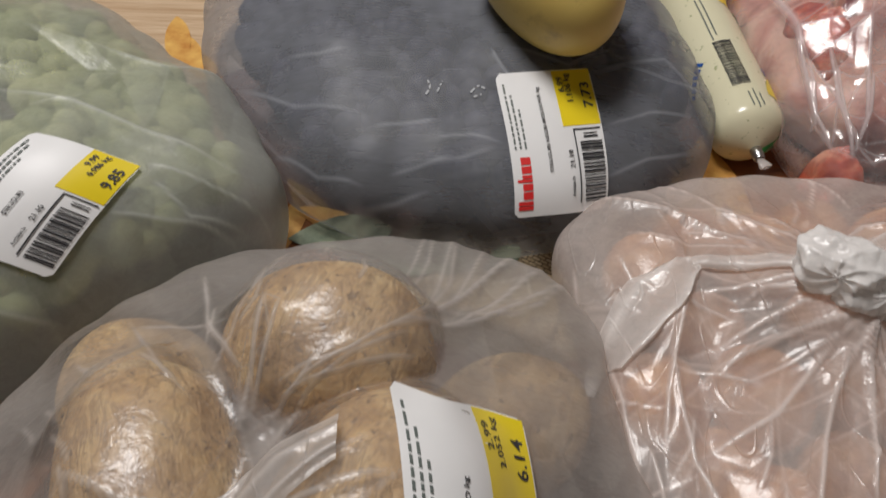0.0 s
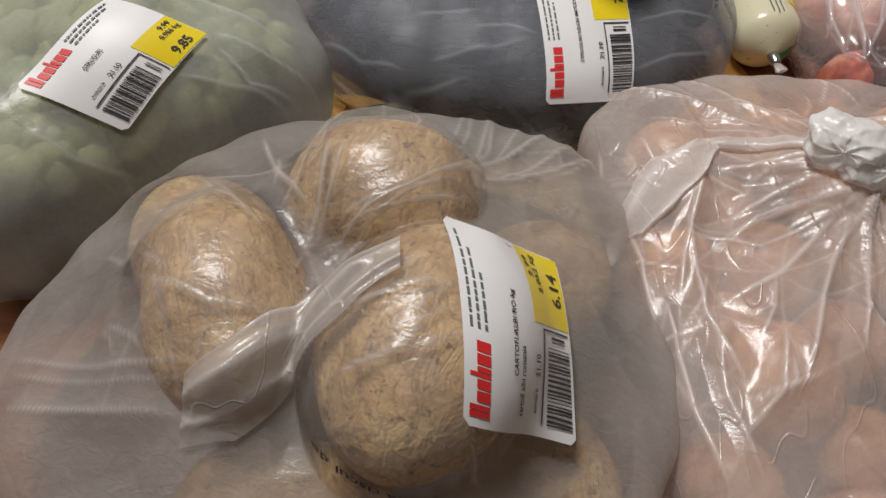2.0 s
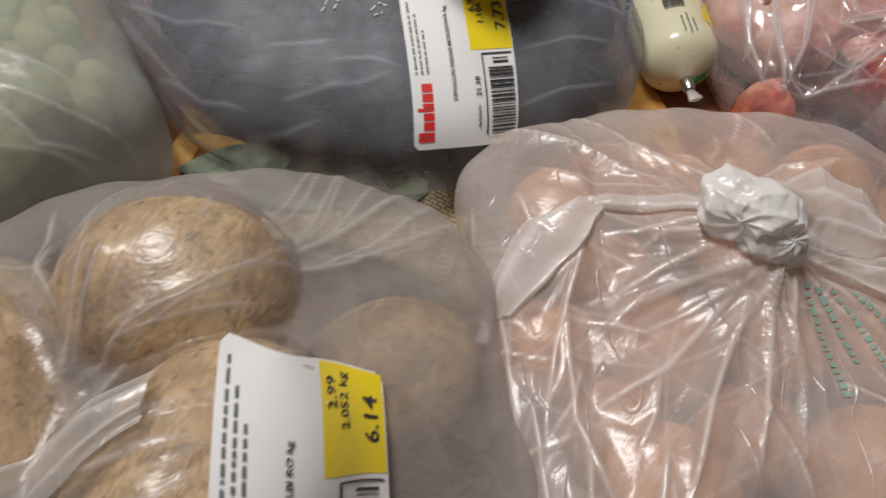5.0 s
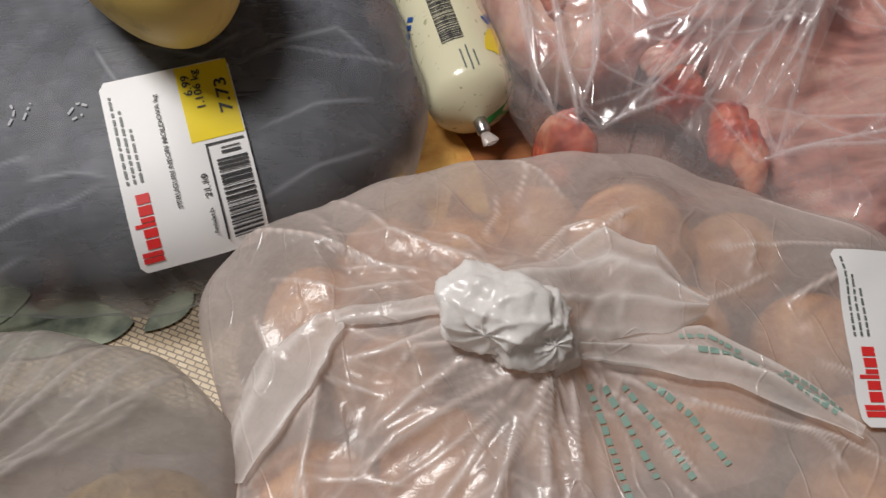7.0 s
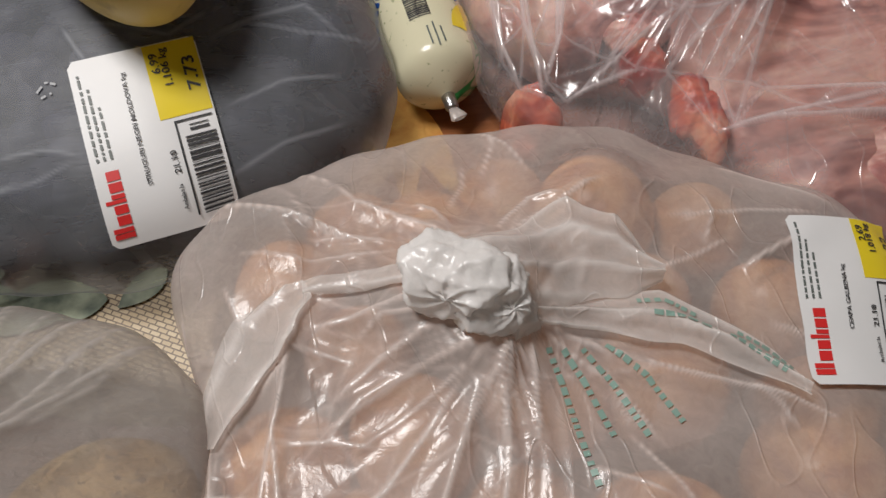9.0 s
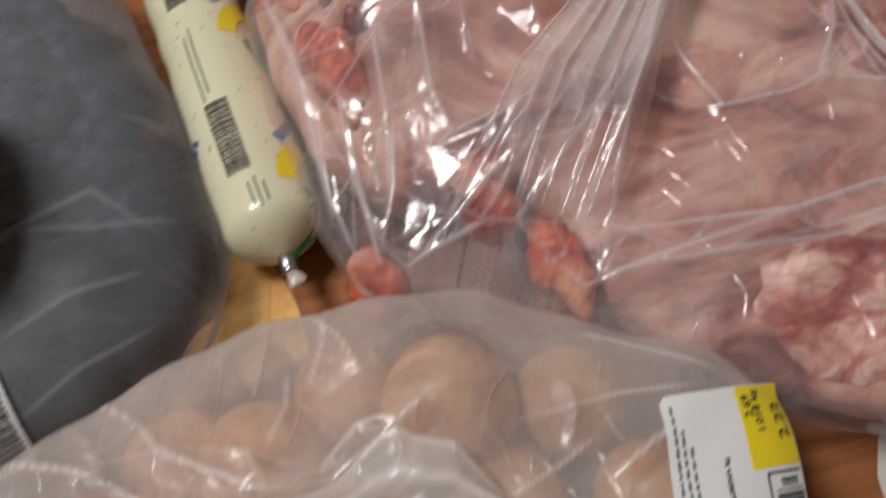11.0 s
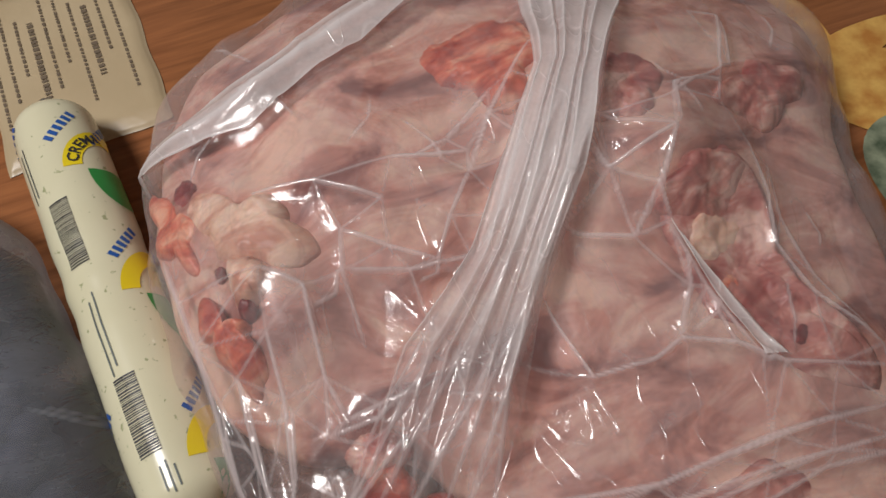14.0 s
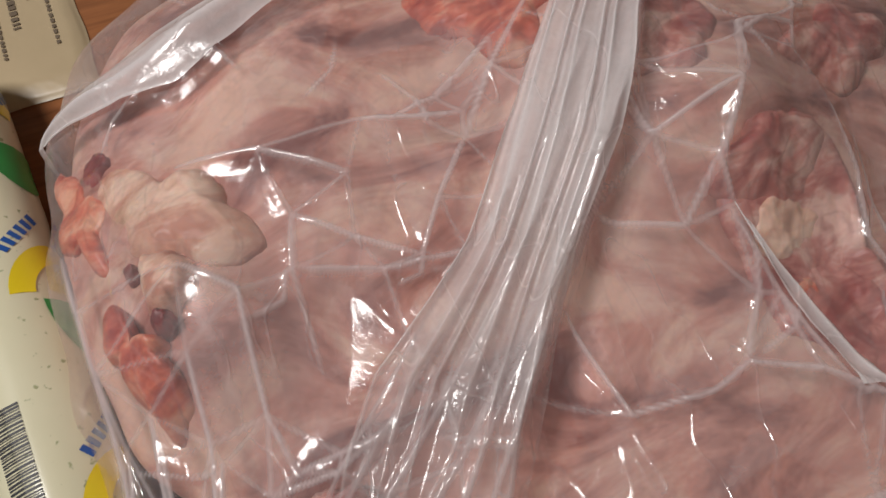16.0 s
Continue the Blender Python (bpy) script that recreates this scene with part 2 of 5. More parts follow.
class Facets:
    """Film crumpled into flat facets that meet in sharp edges, some of them along given folds."""

    def __init__(self, centre, span, step, high, lines, seed):
        rnd = random.Random(seed)
        pts, up, hard, edges = [], [], [], []
        for line in lines:
            for a, b in zip(line, line[1:]):
                m = max(1, round(math.dist(a, b) / step))
                for i in range(m + 1):
                    pts.append((a[0] + (b[0] - a[0]) * i / m, a[1] + (b[1] - a[1]) * i / m))
                    up.append(high * rnd.uniform(0.7, 1.2))
                    hard.append(True)
                    if i:
                        edges.append((len(pts) - 2, len(pts) - 1))
        kept = np.array(pts or [(9.0, 9.0)])
        n = int(2 * span / step) + 1
        for i in range(n):
            for j in range(n):
                p = (centre[0] - span + step * (i + 0.5 * (j % 2) + rnd.uniform(-0.45, 0.45)), centre[1] - span + step * (j + rnd.uniform(-0.45, 0.45)))
                if np.hypot(kept[:, 0] - p[0], kept[:, 1] - p[1]).min() > 0.45 * step:
                    pts.append(p)
                    up.append(high * rnd.uniform(-0.8, 0.8))
                    hard.append(False)
        co, _, tris, source = delaunay_2d_cdt([Vector(p) for p in pts], edges, [], 0, 1e-5)[:4]
        z = [up[o[0]] if o else high for o in source]
        self.hard = np.array([hard[o[0]] if o else True for o in source])
        self.co, self.tri = np.array([c[:] for c in co]), np.array([t[:3] for t in tris])
        self.tree = BVHTree.FromPolygons([Vector((c[0], c[1], h)) for c, h in zip(co, z)], [tuple(t) for t in self.tri])
        self.seed = seed

    def at(self, x, y):
        """Height, painted glint of fold edges and a tone of its own for each facet, at points in plan."""
        flat, down = np.stack([x.ravel(), y.ravel()], -1), Vector((0, 0, -1))
        z, face = np.zeros(len(flat)), np.zeros(len(flat), int)
        for i, (a, b) in enumerate(flat):
            hit = self.tree.ray_cast(Vector((a, b, 1.0)), down)
            if hit[0] is not None:
                z[i], face[i] = hit[0].z, hit[2]
        mark = np.zeros(len(flat))
        t = self.tri[face]
        for e in range(3):
            a, b = t[:, e], t[:, (e + 1) % 3]
            pa, d = self.co[a], self.co[b] - self.co[a]
            gap = np.abs(d[:, 0] * (flat[:, 1] - pa[:, 1]) - d[:, 1] * (flat[:, 0] - pa[:, 0])) / np.maximum(np.hypot(d[:, 0], d[:, 1]), 1e-6)
            key = np.minimum(a, b) * 7919 + np.maximum(a, b) * 104729
            own = (np.sin(key * 12.9898 + self.seed) * 43758.5453) % 1.0
            own = np.where(self.hard[a] & self.hard[b], 0.5 + 0.5 * own, 0.0)
            # whitening along a fold edge in place of its highlight
            mark = np.maximum(mark, own * np.exp(-(gap / 0.0009) ** 2))
        tone = (np.sin(face * 78.233 + self.seed) * 43758.5453) % 1.0
        return z.reshape(x.shape), mark.reshape(x.shape), tone.reshape(x.shape)


class Bag:
    """A filled bag: an outline in plan (radii at even angles), a belly, a top that drapes over lumps, and creases."""

    def __init__(self, centre, radii, height, lumps=(), creases=(), belly=0.035, shoulder=0.55, pucker=None, ripple=0.0008, seed=0.0, base=0.0, solids=(), crumple=0.0015, grain=(55.0, 55.0), patches=0.0, bold=1.0, facet=None, flat=(), contact=(), near=0.007, lines=0.6, cut=3.0):
        self.c, self.h, self.lumps, self.creases = centre, height, lumps, creases
        self.belly, self.shoulder, self.pucker, self.ripple, self.seed, self.base = belly, shoulder, pucker, ripple, seed, base
        self.facet, self.flat, self.contact, self.near, self.lines, self.cut = facet, flat, contact, near, lines, cut
        self.radii, self.solids, self.crumple, self.grain, self.patches, self.bold = radii, solids, crumple, grain, patches, bold

    def reach(self, th):
        n = len(self.radii)
        r = np.array(self.radii)
        f = np.asarray(th) / (2 * math.pi) * n % n
        i = np.floor(f).astype(int)
        u = f - i
        p0, p1, p2, p3 = (r[(i + d) % n] for d in (-1, 0, 1, 2))
        return p1 + 0.5 * u * (p2 - p0 + u * (2 * p0 - 5 * p1 + 4 * p2 - p3 + u * (3 * (p1 - p2) + p3 - p0)))

    def top(self, x, y):
        """The height of the drape over the lumps (x, y, z, rx, ry), before the sides fall away."""
        k = 0.008
        total = np.exp(self.h / k) + 0 * x
        for lx, ly, lz, rx, ry in self.lumps:
            d = ((x - lx) / rx) ** 2 + ((y - ly) / ry) ** 2
            total = total + np.exp((self.h * 0.6 + (lz - self.h * 0.6) * np.exp(-0.8 * d)) / k)
        return k * np.log(total)

    def mesh(self, name, material, n=230, k=500):
        th = np.linspace(0, 2 * math.pi, k, endpoint=False)[None]
        s = np.linspace(0, 1, n)[:, None]
        ph = s * 0.80 * math.pi
        out = np.where(ph < math.pi / 2, np.sin(ph), 0.86 + 0.14 * np.sin(ph)) + 0 * th
        R = self.reach(th) * (1 + 0.006 * np.sin(23 * th + 3 * self.seed) + 0.012 * np.sin(9 * th + self.seed))
        x, y = self.c[0] + out * R * np.cos(th), self.c[1] + out * R * np.sin(th)
        up = np.clip(np.cos(ph), 0, 1) ** self.shoulder + 0 * th
        low = np.clip(-np.cos(ph) / -math.cos(0.80 * math.pi), 0, 1) + 0 * th
        z = self.belly + (self.top(x, y) - self.belly) * up
        z = np.where(ph > math.pi / 2, self.belly * (1 - low) ** 0.8, z)
        rise = (ph < 1.75) * np.clip((1.75 - ph) / 0.5, 0, 1)
        sag = np.abs(wave(x * self.grain[0], y * self.grain[1], z * 30, 1.0, self.seed + 0.7))
        sag2 = np.abs(wave(y * self.grain[1] * 2.1, x * self.grain[0] * 2.1, z * 20, 1.0, self.seed + 2.9))
        z = z - self.crumple * (sag + 0.5 * sag2) * rise
        # mark whitens ridges and folds, with their glints put into the colour
        mark = 0.35 * np.exp(-sag * 9) * min(1.0, self.crumple / 0.0015)
        tone = np.full(x.shape, 0.5)
        if self.facet:
            step, high = self.facet
            sharp = Facets(self.c, 1.25 * max(self.radii), step, high, [c[0] for c in self.creases if c[2] >= self.cut], self.seed)
            fz, fm, tone = sharp.at(x, y)
            keep = rise + 0 * x
            for px, py, r in self.flat:
                keep = keep * np.clip(np.hypot(x - px, y - py) / r * 2.5 - 1.5, 0, 1)
            z = z + fz * keep
            mark = mark + self.lines * fm * keep
        close = np.full(x.shape, 0.03)
        for sx, sy, sz, a, b, c, turn in self.solids:
            u, w = x - sx, y - sy
            co, si = math.cos(radians(turn)), math.sin(radians(turn))
            q = 1 - ((u * co + w * si) / (a * 1.1)) ** 2 - ((w * co - u * si) / (b * 1.1)) ** 2
            over = np.where(q > 0, sz + c * 1.08 * np.sqrt(np.maximum(q, 0)) + 0.0012, -1.0)
            gap = np.where((q > 0) & (ph < 1.8), z - over, 0.03)
            z = np.where(gap < 0, over, z)
            close = np.minimum(close, np.maximum(gap, 0))
        for pts, wide, high in self.creases:
            wide, high = wide * 0.00048, high * 0.0009 * self.bold
            d, f = along(x, y, pts)
            fade = np.clip(np.minimum(f, 1 - f) * 5 + 0.15, 0, 1)
            z = z + high * (0.7 * np.clip(1 - d / (wide * 4 + 0.002), 0, 1) + 0.35 * np.exp(-d / wide)) * fade * rise
            mark = mark + np.exp(-(d / max(wide * 0.45, 0.0008)) ** 2) * fade * 0.8
        if self.pucker:
            px, py, rays, high, fall = self.pucker
            d, a = np.hypot(x - px, y - py), np.arctan2(y - py, x - px)
            bend = a + 0.35 * np.sin(2 * a + 1) + 0.22 * np.sin(5 * a + 2) + 0.12 * np.sin(d * 70 + 3 * a)
            beat = np.abs(np.sin(bend * rays / 2)) ** 0.7
            amp = high * np.exp(-d / fall) * np.clip(d / 0.012, 0, 1) * (0.6 + 0.4 * np.sin(3 * a + 0.5))
            z = z + amp * (0.6 - beat) * rise
            mark = mark + 0.7 * np.exp(-d / fall) * (1 - beat)
        z = z + self.ripple * wave(x, y, z, 95.0, self.seed) * (up > 0.02)
        z = np.maximum(z, 0.0006) + self.base
        v = np.stack([x, y, z], -1).reshape(-1, 3)
        faces = grid_faces(n, k, True)
        faces.append(tuple(range((n - 1) * k, n * k)))
        me = mesh_of(name, v, faces, material)
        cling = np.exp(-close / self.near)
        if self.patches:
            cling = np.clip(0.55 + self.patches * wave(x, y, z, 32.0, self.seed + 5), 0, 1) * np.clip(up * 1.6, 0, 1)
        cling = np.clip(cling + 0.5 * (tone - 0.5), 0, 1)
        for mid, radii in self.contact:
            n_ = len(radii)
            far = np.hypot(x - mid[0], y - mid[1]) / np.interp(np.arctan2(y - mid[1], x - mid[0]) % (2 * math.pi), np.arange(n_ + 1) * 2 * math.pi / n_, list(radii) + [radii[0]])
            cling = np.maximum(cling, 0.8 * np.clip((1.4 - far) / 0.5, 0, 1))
        for key, values in (("cling", cling), ("crease_glint_haze", np.clip(mark, 0, 1))):
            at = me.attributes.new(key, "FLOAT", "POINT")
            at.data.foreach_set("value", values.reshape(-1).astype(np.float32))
        self.tree = BVHTree.FromPolygons([Vector(p) for p in v], faces[:-1])
        return me


def thing(name, at, label, category, group=""):
    ob = new(name)
    ob.empty_display_size = 0.02
    return tagged(ob, label, category, group)


# ---- table and cloth ----
def tabletop():
    m = Mat("brown_wood")
    co = m.coords()
    g = m.noise(m.stretch(co, (3, 40, 3)), 3, 5, 0.6, 0.4)
    top = m.shiny(m.ramp(g, (0.3, (0.22, 0.08, 0.03)), (0.7, (0.38, 0.15, 0.06))), 0.25)
    bm = bmesh.new()
    bmesh.ops.create_cube(bm, size=1.0, matrix=Matrix.LocRotScale((0.2, 0.5, -0.016), None, (1.7, 1.3, 0.028)))
    bmesh.ops.bevel(bm, geom=bm.edges[:], offset=0.004, segments=2, affect="EDGES")
    me = bpy.data.meshes.new("table")
    bm.to_mesh(me)
    me.materials.append(top)
    ob = new("table", me)
    return tagged(ob, "brown wooden table under a printed cloth", "table")


tabletop()


# ---- bags and what they hold ----
def outline(centre, pts, n=48):
    """Radii at even angles of a closed outline in plan, rounded off."""
    a = np.array([math.atan2(y - centre[1], x - centre[0]) % (2 * math.pi) for x, y in pts])
    r = np.array([math.dist(p, centre) for p in pts])
    o = np.argsort(a)
    a, r = a[o], r[o]
    th = np.linspace(0, 2 * math.pi, n, endpoint=False)
    v = np.interp(th, np.concatenate([a - 2 * math.pi, a, a + 2 * math.pi]), np.concatenate([r, r, r]))
    return list((np.roll(v, 1) + 2 * v + np.roll(v, -1)) / 4)


FOLDS = {}


def fold(bag, wide, high, *pts):
    """A sharp fold in a bag's film along points in plan; width and height in parts of a millimetre."""
    FOLDS.setdefault(bag, []).append((pts, wide, high))


fold("potato", 3, 2, (0.044, 0.287), (0.049, 0.323), (0.056, 0.382))
fold("potato", 3, 2, (0.053, 0.293), (0.064, 0.33), (0.078, 0.379))
fold("potato", 4, 3, (0.045, 0.282), (0.069, 0.322), (0.094, 0.362))
fold("potato", 4, 3, (0.053, 0.28), (0.078, 0.311), (0.11, 0.355))
fold("potato", 4, 3, (0.031, 0.263), (0.069, 0.293), (0.121, 0.342))
fold("potato", 2, 1.5, (0.029, 0.301), (0.035, 0.339), (0.04, 0.38))
fold("potato", 2, 1.5, (0.035, 0.303), (0.042, 0.34), (0.044, 0.38))
fold("potato", 2, 2, (-0.103, 0.294), (-0.063, 0.246), (-0.048, 0.233))
fold("potato", 4, 2, (-0.097, 0.288), (-0.075, 0.282), (-0.048, 0.269))
fold("potato", 6, 3, (-0.072, 0.322), (-0.051, 0.271), (-0.031, 0.247))
fold("potato", 5, 3, (-0.024, 0.275), (-0.025, 0.246), (-0.029, 0.226))
fold("potato", 4, 3, (-0.016, 0.27), (-0.018, 0.256), (-0.024, 0.232))
fold("potato", 4, 3, (-0.085, 0.199), (-0.06, 0.188), (-0.039, 0.189))
fold("potato", 2, 1.5, (-0.017, 0.218), (-0.002, 0.235), (0.036, 0.263))
fold("potato", 2, 1.5, (-0.024, 0.224), (-0.004, 0.239), (0.02, 0.253))
fold("potato", 9, 5, (-0.064, 0.148), (-0.039, 0.173), (-0.016, 0.201), (0.012, 0.204))
fold("potato", 4, 3, (-0.037, 0.157), (-0.003, 0.185), (0.038, 0.199))
fold("potato", 2, 2, (-0.015, 0.234), (0.011, 0.242), (0.041, 0.256))
fold("potato", 3, 2, (-0.165, 0.183), (-0.107, 0.169), (-0.061, 0.166))
fold("potato", 3, 2, (-0.161, 0.174), (-0.107, 0.163), (-0.065, 0.16))
fold("potato", 4, 3, (-0.155, 0.158), (-0.105, 0.152), (-0.066, 0.149))
fold("potato", 2, 1, (0.015, 0.176), (0.029, 0.189), (0.04, 0.199))
fold("potato", 2, 1, (0.05, 0.147), (0.049, 0.139), (0.054, 0.133))
fold("potato", 3, 2, (0.123, 0.346), (0.1, 0.315), (0.084, 0.302), (0.05, 0.289))
fold("potato", 2, 2, (0.04, 0.274), (0.065, 0.317), (0.084, 0.349))
fold("potato", 2, 2, (0.043, 0.279), (0.054, 0.323), (0.057, 0.373))
fold("potato", 3, 2, (-0.016, 0.239), (0.014, 0.249), (0.043, 0.275))
fold("potato", 2, 1, (-0.005, 0.238), (-0.001, 0.243), (0.001, 0.248))
fold("potato", 2, 0.63, (-0.103, 0.174), (-0.106, 0.180), (-0.113, 0.186))
fold("potato", 2, 0.71, (-0.092, 0.248), (-0.100, 0.255), (-0.113, 0.263))
fold("potato", 2, 0.71, (-0.082, 0.190), (-0.084, 0.196), (-0.089, 0.202))
fold("potato", 2, 0.70, (-0.055, 0.240), (-0.064, 0.247), (-0.076, 0.255))
fold("potato", 2, 1.04, (-0.098, 0.221), (-0.107, 0.230), (-0.120, 0.239))
fold("potato", 2, 0.69, (-0.114, 0.220), (-0.120, 0.226), (-0.130, 0.233))
fold("potato", 2, 0.87, (-0.087, 0.173), (-0.097, 0.180), (-0.111, 0.187))
fold("potato", 2, 1.02, (-0.099, 0.247), (-0.107, 0.257), (-0.119, 0.267))
fold("potato", 2, 0.68, (-0.084, 0.202), (-0.089, 0.209), (-0.099, 0.216))
fold("potato", 2, 0.91, (-0.030, 0.294), (-0.025, 0.299), (-0.024, 0.305))
fold("potato", 2, 1.10, (-0.031, 0.277), (-0.028, 0.286), (-0.028, 0.295))
fold("potato", 2, 0.74, (-0.037, 0.270), (-0.031, 0.281), (-0.029, 0.291))
fold("potato", 2, 1.05, (-0.026, 0.290), (-0.021, 0.300), (-0.020, 0.311))
fold("potato", 2, 0.91, (-0.044, 0.249), (-0.037, 0.261), (-0.035, 0.273))
fold("potato", 2, 0.62, (-0.034, 0.265), (-0.028, 0.274), (-0.027, 0.284))
fold("potato", 2, 1.08, (-0.002, 0.299), (-0.002, 0.311), (-0.006, 0.324))
fold("potato", 2, 0.81, (-0.050, 0.262), (-0.050, 0.275), (-0.054, 0.288))
fold("potato", 2, 0.70, (0.015, 0.282), (0.017, 0.291), (0.014, 0.299))
fold("potato", 2, 0.77, (0.026, 0.167), (0.041, 0.175), (0.052, 0.182))
fold("potato", 2, 0.78, (-0.004, 0.159), (0.010, 0.164), (0.020, 0.168))
fold("potato", 2, 0.70, (0.015, 0.164), (0.023, 0.172), (0.027, 0.180))
fold("potato", 2, 0.67, (-0.001, 0.160), (0.012, 0.164), (0.022, 0.169))
fold("potato", 2, 0.66, (-0.002, 0.199), (0.014, 0.205), (0.025, 0.211))
fold("potato", 2, 0.84, (0.032, 0.225), (0.047, 0.232), (0.058, 0.240))
fold("potato", 2, 0.72, (0.012, 0.192), (0.023, 0.195), (0.031, 0.197))
fold("potato", 2, 0.73, (0.057, 0.230), (0.064, 0.233), (0.068, 0.237))
fold("potato", 2, 0.67, (0.012, 0.174), (0.027, 0.179), (0.037, 0.185))
fold("onion", 4, 3, (0.129, 0.416), (0.173, 0.397), (0.208, 0.369))
fold("onion", 6, 4, (0.182, 0.35), (0.206, 0.349), (0.229, 0.344))
fold("onion", 10, 6, (0.185, 0.344), (0.171, 0.317), (0.142, 0.29))
fold("onion", 3, 2, (0.27, 0.315), (0.236, 0.296), (0.197, 0.277))
fold("onion", 4, 4, (0.265, 0.309), (0.251, 0.294), (0.237, 0.273))
fold("onion", 3, 3, (0.262, 0.307), (0.257, 0.289), (0.252, 0.27))
fold("onion", 3, 3, (0.27, 0.313), (0.269, 0.293), (0.265, 0.269))
fold("onion", 5, 3, (0.259, 0.309), (0.224, 0.303), (0.187, 0.287))
fold("onion", 3, 3, (0.272, 0.315), (0.32, 0.293), (0.369, 0.274), (0.383, 0.264))
fold("onion", 3, 2, (0.272, 0.313), (0.299, 0.289), (0.312, 0.262))
fold("onion", 4, 3, (0.233, 0.321), (0.213, 0.327), (0.203, 0.321))
fold("onion", 5, 4, (0.232, 0.329), (0.209, 0.33), (0.185, 0.329))
fold("onion", 5, 4, (0.235, 0.317), (0.211, 0.31), (0.19, 0.298))
fold("onion", 3, 3, (0.247, 0.37), (0.242, 0.383), (0.233, 0.387))
fold("onion", 4, 3, (0.247, 0.366), (0.224, 0.382), (0.207, 0.395))
fold("onion", 4, 4, (0.272, 0.362), (0.296, 0.374), (0.319, 0.386))
fold("onion", 3, 3, (0.268, 0.367), (0.285, 0.381), (0.3, 0.38))
fold("onion", 3, 2, (0.346, 0.367), (0.388, 0.368), (0.425, 0.363))
fold("onion", 3, 2, (0.383, 0.401), (0.4, 0.391), (0.434, 0.367))
fold("onion", 3, 2, (0.275, 0.317), (0.317, 0.311), (0.367, 0.292))
fold("onion", 2, 2, (0.187, 0.283), (0.201, 0.296), (0.219, 0.303))
fold("onion", 3, 2, (0.146, 0.361), (0.153, 0.34), (0.162, 0.332))
fold("onion", 2, 2, (0.124, 0.359), (0.126, 0.333), (0.123, 0.295))
fold("onion", 3, 2, (0.153, 0.377), (0.183, 0.365), (0.222, 0.362))
fold("onion", 3, 2, (0.173, 0.433), (0.195, 0.413), (0.214, 0.387))
fold("onion", 4, 3, (0.137, 0.303), (0.141, 0.262), (0.146, 0.224))
fold("onion", 4, 3, (0.166, 0.299), (0.168, 0.238), (0.183, 0.2))
fold("onion", 6, 4, (0.243, 0.299), (0.207, 0.26), (0.177, 0.243))
fold("onion", 5, 4, (0.247, 0.292), (0.223, 0.244), (0.207, 0.199))
fold("onion", 4, 3, (0.259, 0.298), (0.252, 0.26), (0.239, 0.218))
fold("onion", 4, 3, (0.151, 0.246), (0.158, 0.186), (0.169, 0.154))
fold("onion", 3, 2, (0.172, 0.231), (0.173, 0.195), (0.186, 0.157))
fold("onion", 3, 3, (0.177, 0.329), (0.162, 0.277), (0.157, 0.246))
fold("onion", 4, 3, (0.203, 0.227), (0.196, 0.194), (0.181, 0.177))
fold("onion", 3, 2.35, (0.373, 0.336), (0.398, 0.347), (0.418, 0.357))
fold("onion", 3, 1.13, (0.203, 0.211), (0.203, 0.201), (0.198, 0.191))
fold("onion", 3, 1.41, (0.291, 0.405), (0.284, 0.427), (0.270, 0.448))
fold("onion", 2, 1.92, (0.156, 0.320), (0.145, 0.328), (0.127, 0.336))
fold("onion", 2, 2.20, (0.244, 0.250), (0.255, 0.227), (0.261, 0.205))
fold("onion", 4, 1.18, (0.249, 0.385), (0.258, 0.400), (0.260, 0.415))
fold("onion", 4, 1.65, (0.353, 0.282), (0.363, 0.272), (0.367, 0.261))
fold("onion", 2, 2.29, (0.200, 0.312), (0.182, 0.320), (0.159, 0.328))
fold("onion", 3, 2.23, (0.374, 0.309), (0.395, 0.296), (0.410, 0.284))
fold("onion", 3, 2.15, (0.161, 0.266), (0.145, 0.270), (0.122, 0.275))
fold("onion", 2, 1.05, (0.172, 0.262), (0.168, 0.247), (0.158, 0.232))
fold("onion", 2, 1.06, (0.204, 0.259), (0.201, 0.241), (0.191, 0.222))
fold("onion", 3, 2.16, (0.361, 0.352), (0.369, 0.366), (0.370, 0.380))
fold("onion", 3, 1.54, (0.333, 0.340), (0.357, 0.347), (0.374, 0.354))
fold("onion", 4, 2.12, (0.271, 0.193), (0.272, 0.182), (0.268, 0.171))
fold("onion", 3, 1.09, (0.185, 0.390), (0.177, 0.407), (0.163, 0.424))
fold("onion", 3, 1.17, (0.300, 0.268), (0.313, 0.247), (0.320, 0.227))
fold("onion", 3, 1.69, (0.206, 0.277), (0.189, 0.282), (0.166, 0.287))
fold("onion", 2, 1.91, (0.223, 0.367), (0.207, 0.373), (0.184, 0.379))
fold("onion", 4, 1.11, (0.294, 0.328), (0.303, 0.346), (0.305, 0.364))
fold("onion", 4, 1.00, (0.268, 0.406), (0.277, 0.427), (0.280, 0.447))
fold("onion", 4, 1.43, (0.371, 0.336), (0.395, 0.346), (0.414, 0.355))
fold("onion", 2, 1.35, (0.333, 0.225), (0.349, 0.215), (0.359, 0.206))
fold("onion", 4, 1.20, (0.168, 0.232), (0.155, 0.227), (0.136, 0.222))
fold("onion", 4, 2.11, (0.282, 0.257), (0.298, 0.250), (0.309, 0.243))
fold("onion", 2, 1.46, (0.215, 0.203), (0.199, 0.196), (0.178, 0.190))
fold("meat", 3, 3, (0.610, 0.563), (0.611, 0.536), (0.605, 0.510), (0.614, 0.481), (0.642, 0.440))
fold("meat", 3, 3, (0.570, 0.578), (0.578, 0.600), (0.611, 0.601), (0.604, 0.589))
fold("meat", 3, 3, (0.611, 0.601), (0.643, 0.653), (0.626, 0.660))
